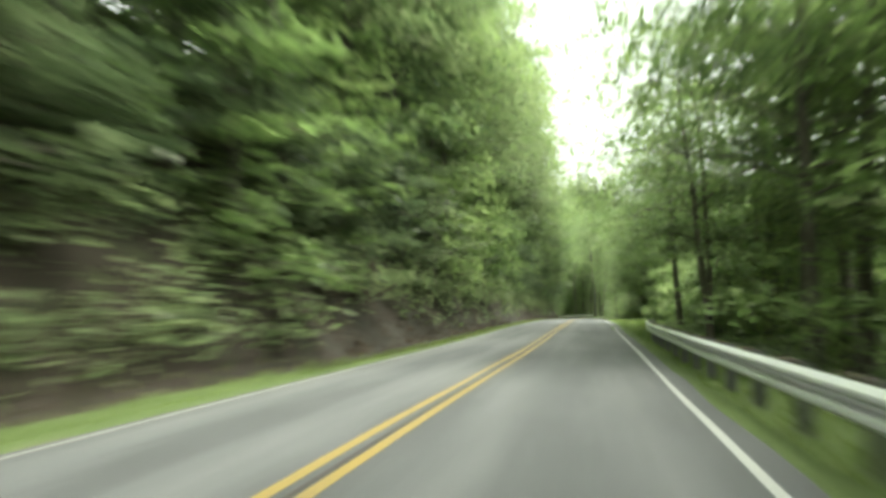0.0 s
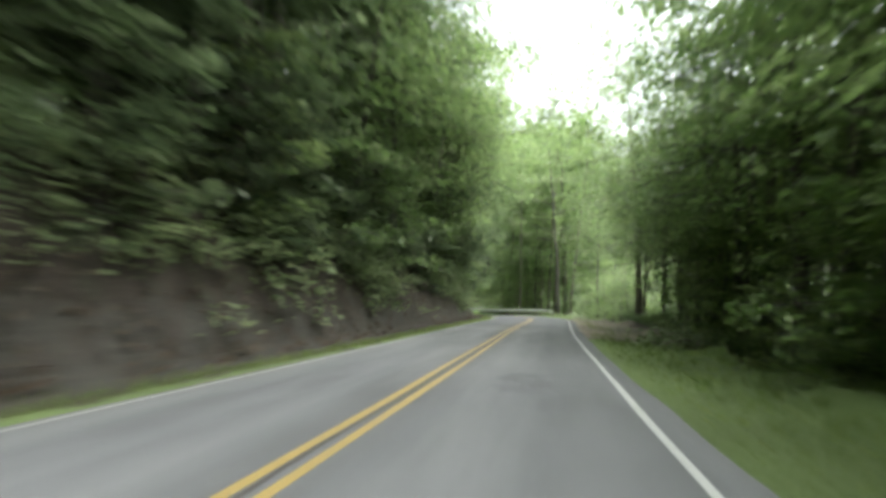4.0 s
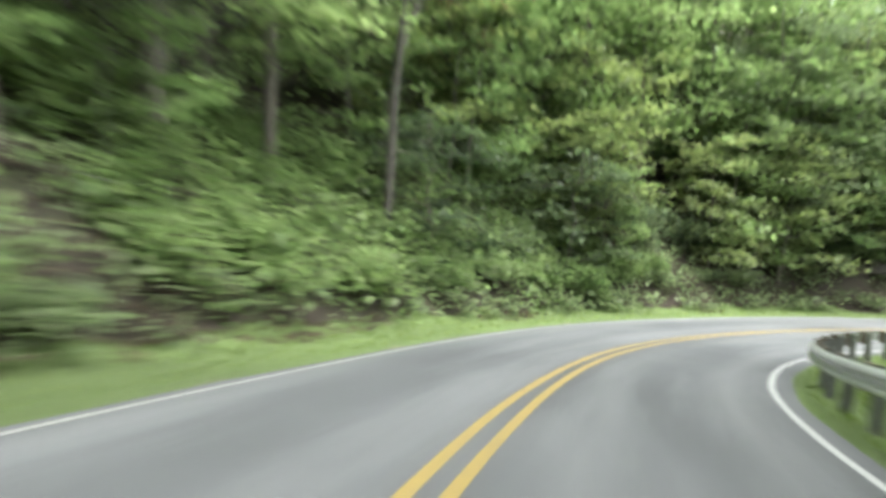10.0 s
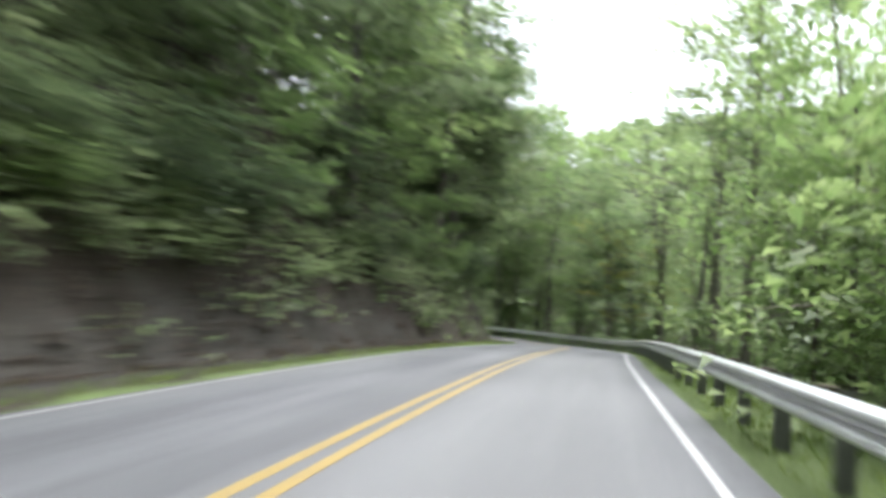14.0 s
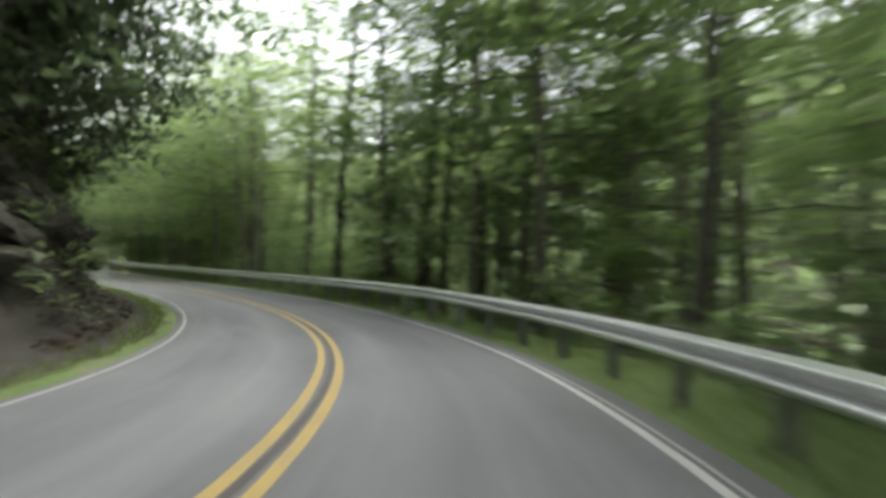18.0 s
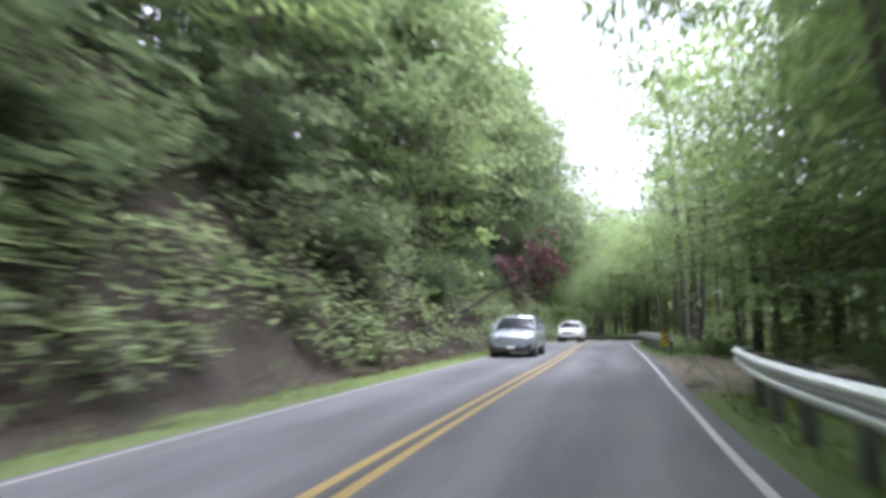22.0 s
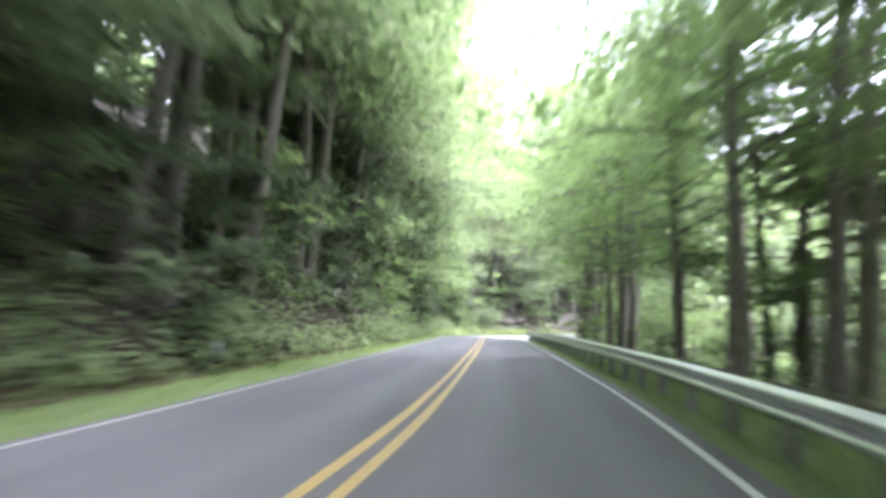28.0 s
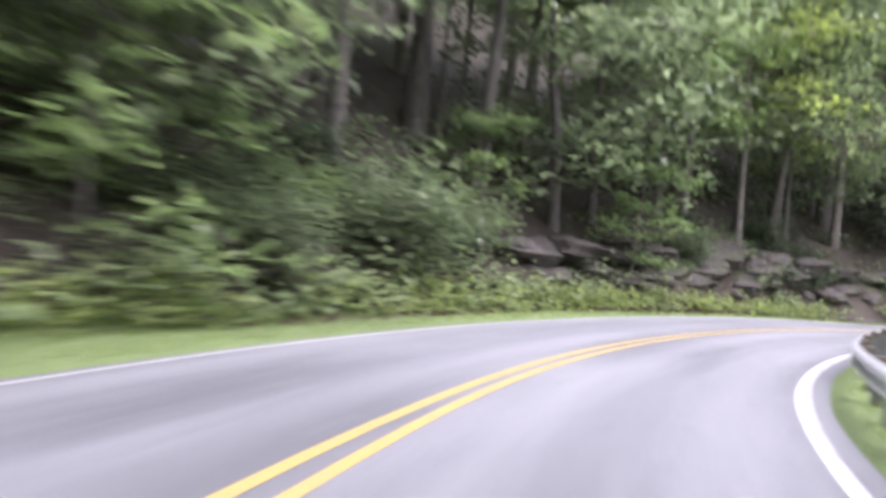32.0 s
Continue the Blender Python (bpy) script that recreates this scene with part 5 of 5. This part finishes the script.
RED_LENS = make_plain("tail_lamp_lens", (0.4, 0.015, 0.012), 0.15, 0, 0.1, 20, 0)
PLATE = make_plain("plain_plate", (0.7, 0.7, 0.66), 0.5, 0, 0.05, 10, 0)


def loft(stations, half):
    """A closed shell through the stations; half(station) gives (x, z) from the underside's middle round to the top's middle."""
    bm = bmesh.new()
    rings = []
    for st in stations:
        pts = half(st)
        full = pts + [(-x, z) for x, z in pts[-2:0:-1]]
        rings.append([bm.verts.new((x, st[0], z)) for x, z in full])
    n = len(rings[0])
    for a, b in zip(rings, rings[1:]):
        for i in range(n):
            j = (i + 1) % n
            bm.faces.new((a[i], a[j], b[j], b[i]))
    bm.faces.new(rings[0])
    bm.faces.new(rings[-1][::-1])
    bmesh.ops.recalc_face_normals(bm, faces=bm.faces)
    for f in bm.faces:
        f.smooth = True
    return bm


def wheel_part(top, x, y, r, w):
    bm = bmesh.new()
    prof = [(r * 0.62, -w / 2), (r * 0.93, -w / 2), (r, -w * 0.36), (r, w * 0.36), (r * 0.93, w / 2), (r * 0.62, w / 2)]
    rings = [[bm.verts.new((d, q * math.cos(a), q * math.sin(a))) for q, d in prof] for a in [2 * math.pi * k / 24 for k in range(24)]]
    for i in range(24):
        a, b = rings[i], rings[(i + 1) % 24]
        for j in range(6):
            k = (j + 1) % 6
            bm.faces.new((a[j], a[k], b[k], b[j]))
    wh = part("wheel", bm, RUBBER, top, "black rubber tyre")
    wh.location = (x, y, r)
    bm = bmesh.new()
    bmesh.ops.create_cone(bm, cap_ends=True, segments=20, radius1=r * 0.64, radius2=r * 0.56, depth=w * 0.7)
    bmesh.ops.rotate(bm, verts=bm.verts, cent=(0, 0, 0), matrix=Matrix.Rotation(math.pi / 2 if x > 0 else -math.pi / 2, 3, "Y"))
    part("rim", bm, ALLOY, wh, "alloy rim")
    for k in range(5):
        bm = box_bm(-0.012, 0.012, -r * 0.08, r * 0.08, r * 0.1, r * 0.58, 0.004)
        bmesh.ops.rotate(bm, verts=bm.verts, cent=(0, 0, 0), matrix=Matrix.Rotation(2 * math.pi * k / 5, 3, "X"))
        bmesh.ops.translate(bm, verts=bm.verts, vec=(math.copysign(w * 0.38, x), 0, 0))
        part("spoke", bm, ALLOY, wh, "alloy spoke")


def car(name, label, paint, body, cabin, roof_from, roof_to, wheel_r, axles, track, s, u, nose, grille, lamp):
    """A car with its front towards +y, then set on the road facing back along it."""
    top = new(name)

    def shell(st):
        y, hw, zb, zt = st
        h = zt - zb
        return [(0, zb), (hw * 0.8, zb), (hw * 0.97, zb + 0.14 * h), (hw, zb + 0.42 * h), (hw * 0.985, zb + 0.74 * h), (hw * 0.9, zt - 0.02), (hw * 0.55, zt + 0.025), (0, zt + 0.04)]

    def house(st):
        y, hb, z0, hr, z1 = st
        return [(0, z0), (hb, z0), (hb * 0.62 + hr * 0.38, z0 + (z1 - z0) * 0.55), (hr, z1 - 0.05), (hr * 0.8, z1 - 0.01), (0, z1)]

    part("body", loft(body, shell), paint, top, "painted body shell")
    part("glasshouse", loft(cabin, house), GLASS, top, "dark tinted glass")
    rf = [(y, hr * 1.01, z1) for y, hb, z0, hr, z1 in cabin if roof_to <= y <= roof_from]

    def roof_half(st):
        y, hr, z1 = st
        return [(0, z1 - 0.07), (hr * 0.96, z1 - 0.07), (hr * 1.02, z1 - 0.04), (hr * 0.82, z1 + 0.012), (0, z1 + 0.03)]

    part("roof", loft(rf, roof_half), paint, top, "painted roof panel")
    for sx in (-1, 1):
        for i, j in ((0, 1), (2, 2), (len(cabin) - 2, len(cabin) - 1)):
            a, b = cabin[i], cabin[j]
            if i == j:
                p0, p1 = Vector((a[1] * sx * 1.01, a[0], a[2])), Vector((a[3] * sx * 1.02, a[0], a[4] - 0.05))
            elif i == 0:
                p0, p1 = Vector((a[1] * sx * 1.0, a[0], a[2])), Vector((b[3] * sx * 1.02, b[0], b[4] - 0.04))
            else:
                p0, p1 = Vector((a[3] * sx * 1.02, a[0], a[4] - 0.05)), Vector((b[1] * sx, b[0], b[2]))
            verts, faces = [], []
            tube([p0, (p0 + p1) / 2 + Vector((0.025 * sx, 0, 0.02)), p1], [0.045, 0.04, 0.045], 6, verts, faces)
            mesh_object("pillar", verts, faces, paint, top)
        for y in axles:
            bm = bmesh.new()
            bmesh.ops.create_cone(bm, cap_ends=True, segments=24, radius1=wheel_r * 1.18, radius2=wheel_r * 1.18, depth=0.3)
            bmesh.ops.rotate(bm, verts=bm.verts, cent=(0, 0, 0), matrix=Matrix.Rotation(math.pi / 2, 3, "Y"))
            bmesh.ops.translate(bm, verts=bm.verts, vec=(sx * (track - 0.06), y, wheel_r * 1.02))
            part("wheel_arch", bm, PLASTIC, top, "dark wheel arch liner")
            wheel_part(top, sx * track, y, wheel_r, 0.21)
        bm = box_bm(-0.1, 0.1, -0.06, 0.05, -0.07, 0.08, 0.03)
        m = part("mirror", bm, paint, top, "door mirror housing")
        m.location = (sx * (cabin[0][1] + 0.17), cabin[0][0] - 0.35, cabin[0][2] + 0.13)
        bm = box_bm(-0.2, 0.2, -0.09, 0.05, -0.075, 0.075, 0.035)
        m = part("headlight", bm, LENS, top, "clear headlight lens")
        m.location, m.rotation_euler = (sx * lamp[0], lamp[1], lamp[2]), (0, 0, -sx * 0.45)
        bm = box_bm(-0.12, 0.12, -0.04, 0.04, -0.09, 0.09, 0.02)
        m = part("tail_light", bm, RED_LENS, top, "red tail lamp")
        m.location = (sx * (body[-2][1] - 0.14), body[-1][0] + 0.05, body[-1][3] - 0.08)
        for hy in (cabin[2][0] + 0.25, cabin[2][0] - 0.75):
            bm = box_bm(-0.02, 0.02, -0.09, 0.09, -0.015, 0.015, 0.008)
            m = part("door_handle", bm, paint, top, "door handle")
            m.location = (sx * body[4][1] * 0.99, hy, body[4][3] - 0.14)
    part("grille", box_bm(-grille[0], grille[0], nose - 0.1, nose + 0.02, grille[1], grille[2], 0.03), PLASTIC, top, "dark front grille")
    for k in range(3):
        z = grille[1] + (grille[2] - grille[1]) * (k + 0.8) / 3.6
        part("grille_bar", box_bm(-grille[0] * 0.94, grille[0] * 0.94, nose + 0.015, nose + 0.032, z - 0.012, z + 0.012, 0.004), ALLOY, top, "bright grille bar")
    part("lower_bumper", box_bm(-0.8, 0.8, nose - 0.35, nose + 0.015, body[1][2] - 0.06, body[1][2] + 0.24, 0.05), PLASTIC, top, "dark lower bumper intake")
    part("front_plate", box_bm(-0.16, 0.16, nose + 0.018, nose + 0.034, body[1][2] + 0.07, body[1][2] + 0.17, 0.005), PLATE, top, "plain blank plate")
    x, y = road_xy(s, u)
    slope = float(road_z(s + 1) - road_z(s - 1)) / 2
    top.matrix_world = Matrix.Translation((float(x), float(y), float(road_z(s)) - 0.01)) @ Matrix.Rotation(float(road_heading(s)) + math.pi, 4, "Z") @ Matrix.Rotation(math.atan(-slope), 4, "X")
    return tagged(top, label, "car")


SHORT_BODY = [(2.3, 0.64, 0.42, 0.74), (2.2, 0.84, 0.3, 0.88), (1.7, 0.91, 0.26, 1.0), (1.0, 0.93, 0.25, 1.06), (0.0, 0.94, 0.25, 1.08), (-1.2, 0.94, 0.26, 1.09), (-1.9, 0.92, 0.3, 1.1), (-2.2, 0.88, 0.36, 1.08), (-2.32, 0.78, 0.48, 1.0)]
SHORT_CABIN = [(1.0, 0.82, 1.06, 0.76, 1.12), (0.3, 0.84, 1.06, 0.64, 1.56), (-0.5, 0.85, 1.06, 0.65, 1.64), (-1.4, 0.85, 1.07, 0.64, 1.6), (-2.1, 0.82, 1.09, 0.72, 1.2)]
car("crossover_car", "silver-blue crossover car with dark windows standing in the oncoming lane", SILVER,
    SHORT_BODY, SHORT_CABIN, 0.31, -1.41, 0.36, (1.4, -1.36), 0.81, 377.7, -1.75, 2.28, (0.5, 0.58, 0.8), (0.64, 2.14, 0.8))
car("sport_utility", "white sport utility car standing in the oncoming lane", CAR_WHITE,
    [(2.32, 0.66, 0.42, 0.8), (2.22, 0.86, 0.3, 0.92), (1.7, 0.93, 0.27, 1.06), (1.0, 0.95, 0.26, 1.12), (0.0, 0.96, 0.26, 1.14), (-1.2, 0.96, 0.27, 1.15), (-1.9, 0.94, 0.3, 1.17), (-2.22, 0.9, 0.36, 1.16), (-2.34, 0.8, 0.48, 1.08)],
    [(1.05, 0.84, 1.12, 0.78, 1.18), (0.25, 0.86, 1.12, 0.66, 1.6), (-0.5, 0.87, 1.12, 0.67, 1.7), (-1.5, 0.87, 1.13, 0.66, 1.67), (-2.2, 0.84, 1.15, 0.74, 1.24)],
    0.26, -1.51, 0.37, (1.38, -1.36), 0.83, 406.5, -1.6, 2.3, (0.48, 0.6, 0.84), (0.66, 2.16, 0.86))


# ---------------- fence inside the last bend ----------------
FENCE_WHITE = make_plain("weathered_white_board", (0.6, 0.63, 0.66), 0.7, 0, 0.15, 5)


def board_fence(s, u, turn, bays=2, bay=2.1):
    top = new("board_fence")
    x, y = road_xy(s, u)
    h, un, sn = land(x, y)
    for k in range(bays + 1):
        part("post", box_bm(k * bay - 0.06, k * bay + 0.06, 0.016, 0.136, -0.9, 1.3, 0.012), FENCE_WHITE, top, "squared white post")
    for k in range(bays):
        for z in (0.2, 0.5, 0.8, 1.1):
            part("board", box_bm(k * bay - 0.05, (k + 1) * bay + 0.045, -0.015, 0.015, z - 0.095, z + 0.095, 0.006), FENCE_WHITE, top, "long white board")
    top.matrix_world = Matrix.Translation((float(x), float(y), float(h[0]))) @ Matrix.Rotation(float(road_heading(s)) + turn, 4, "Z")
    return tagged(top, "weathered white board fence in the grass below the guardrail", "fence")


board_fence(522, 6.6, 0.5)
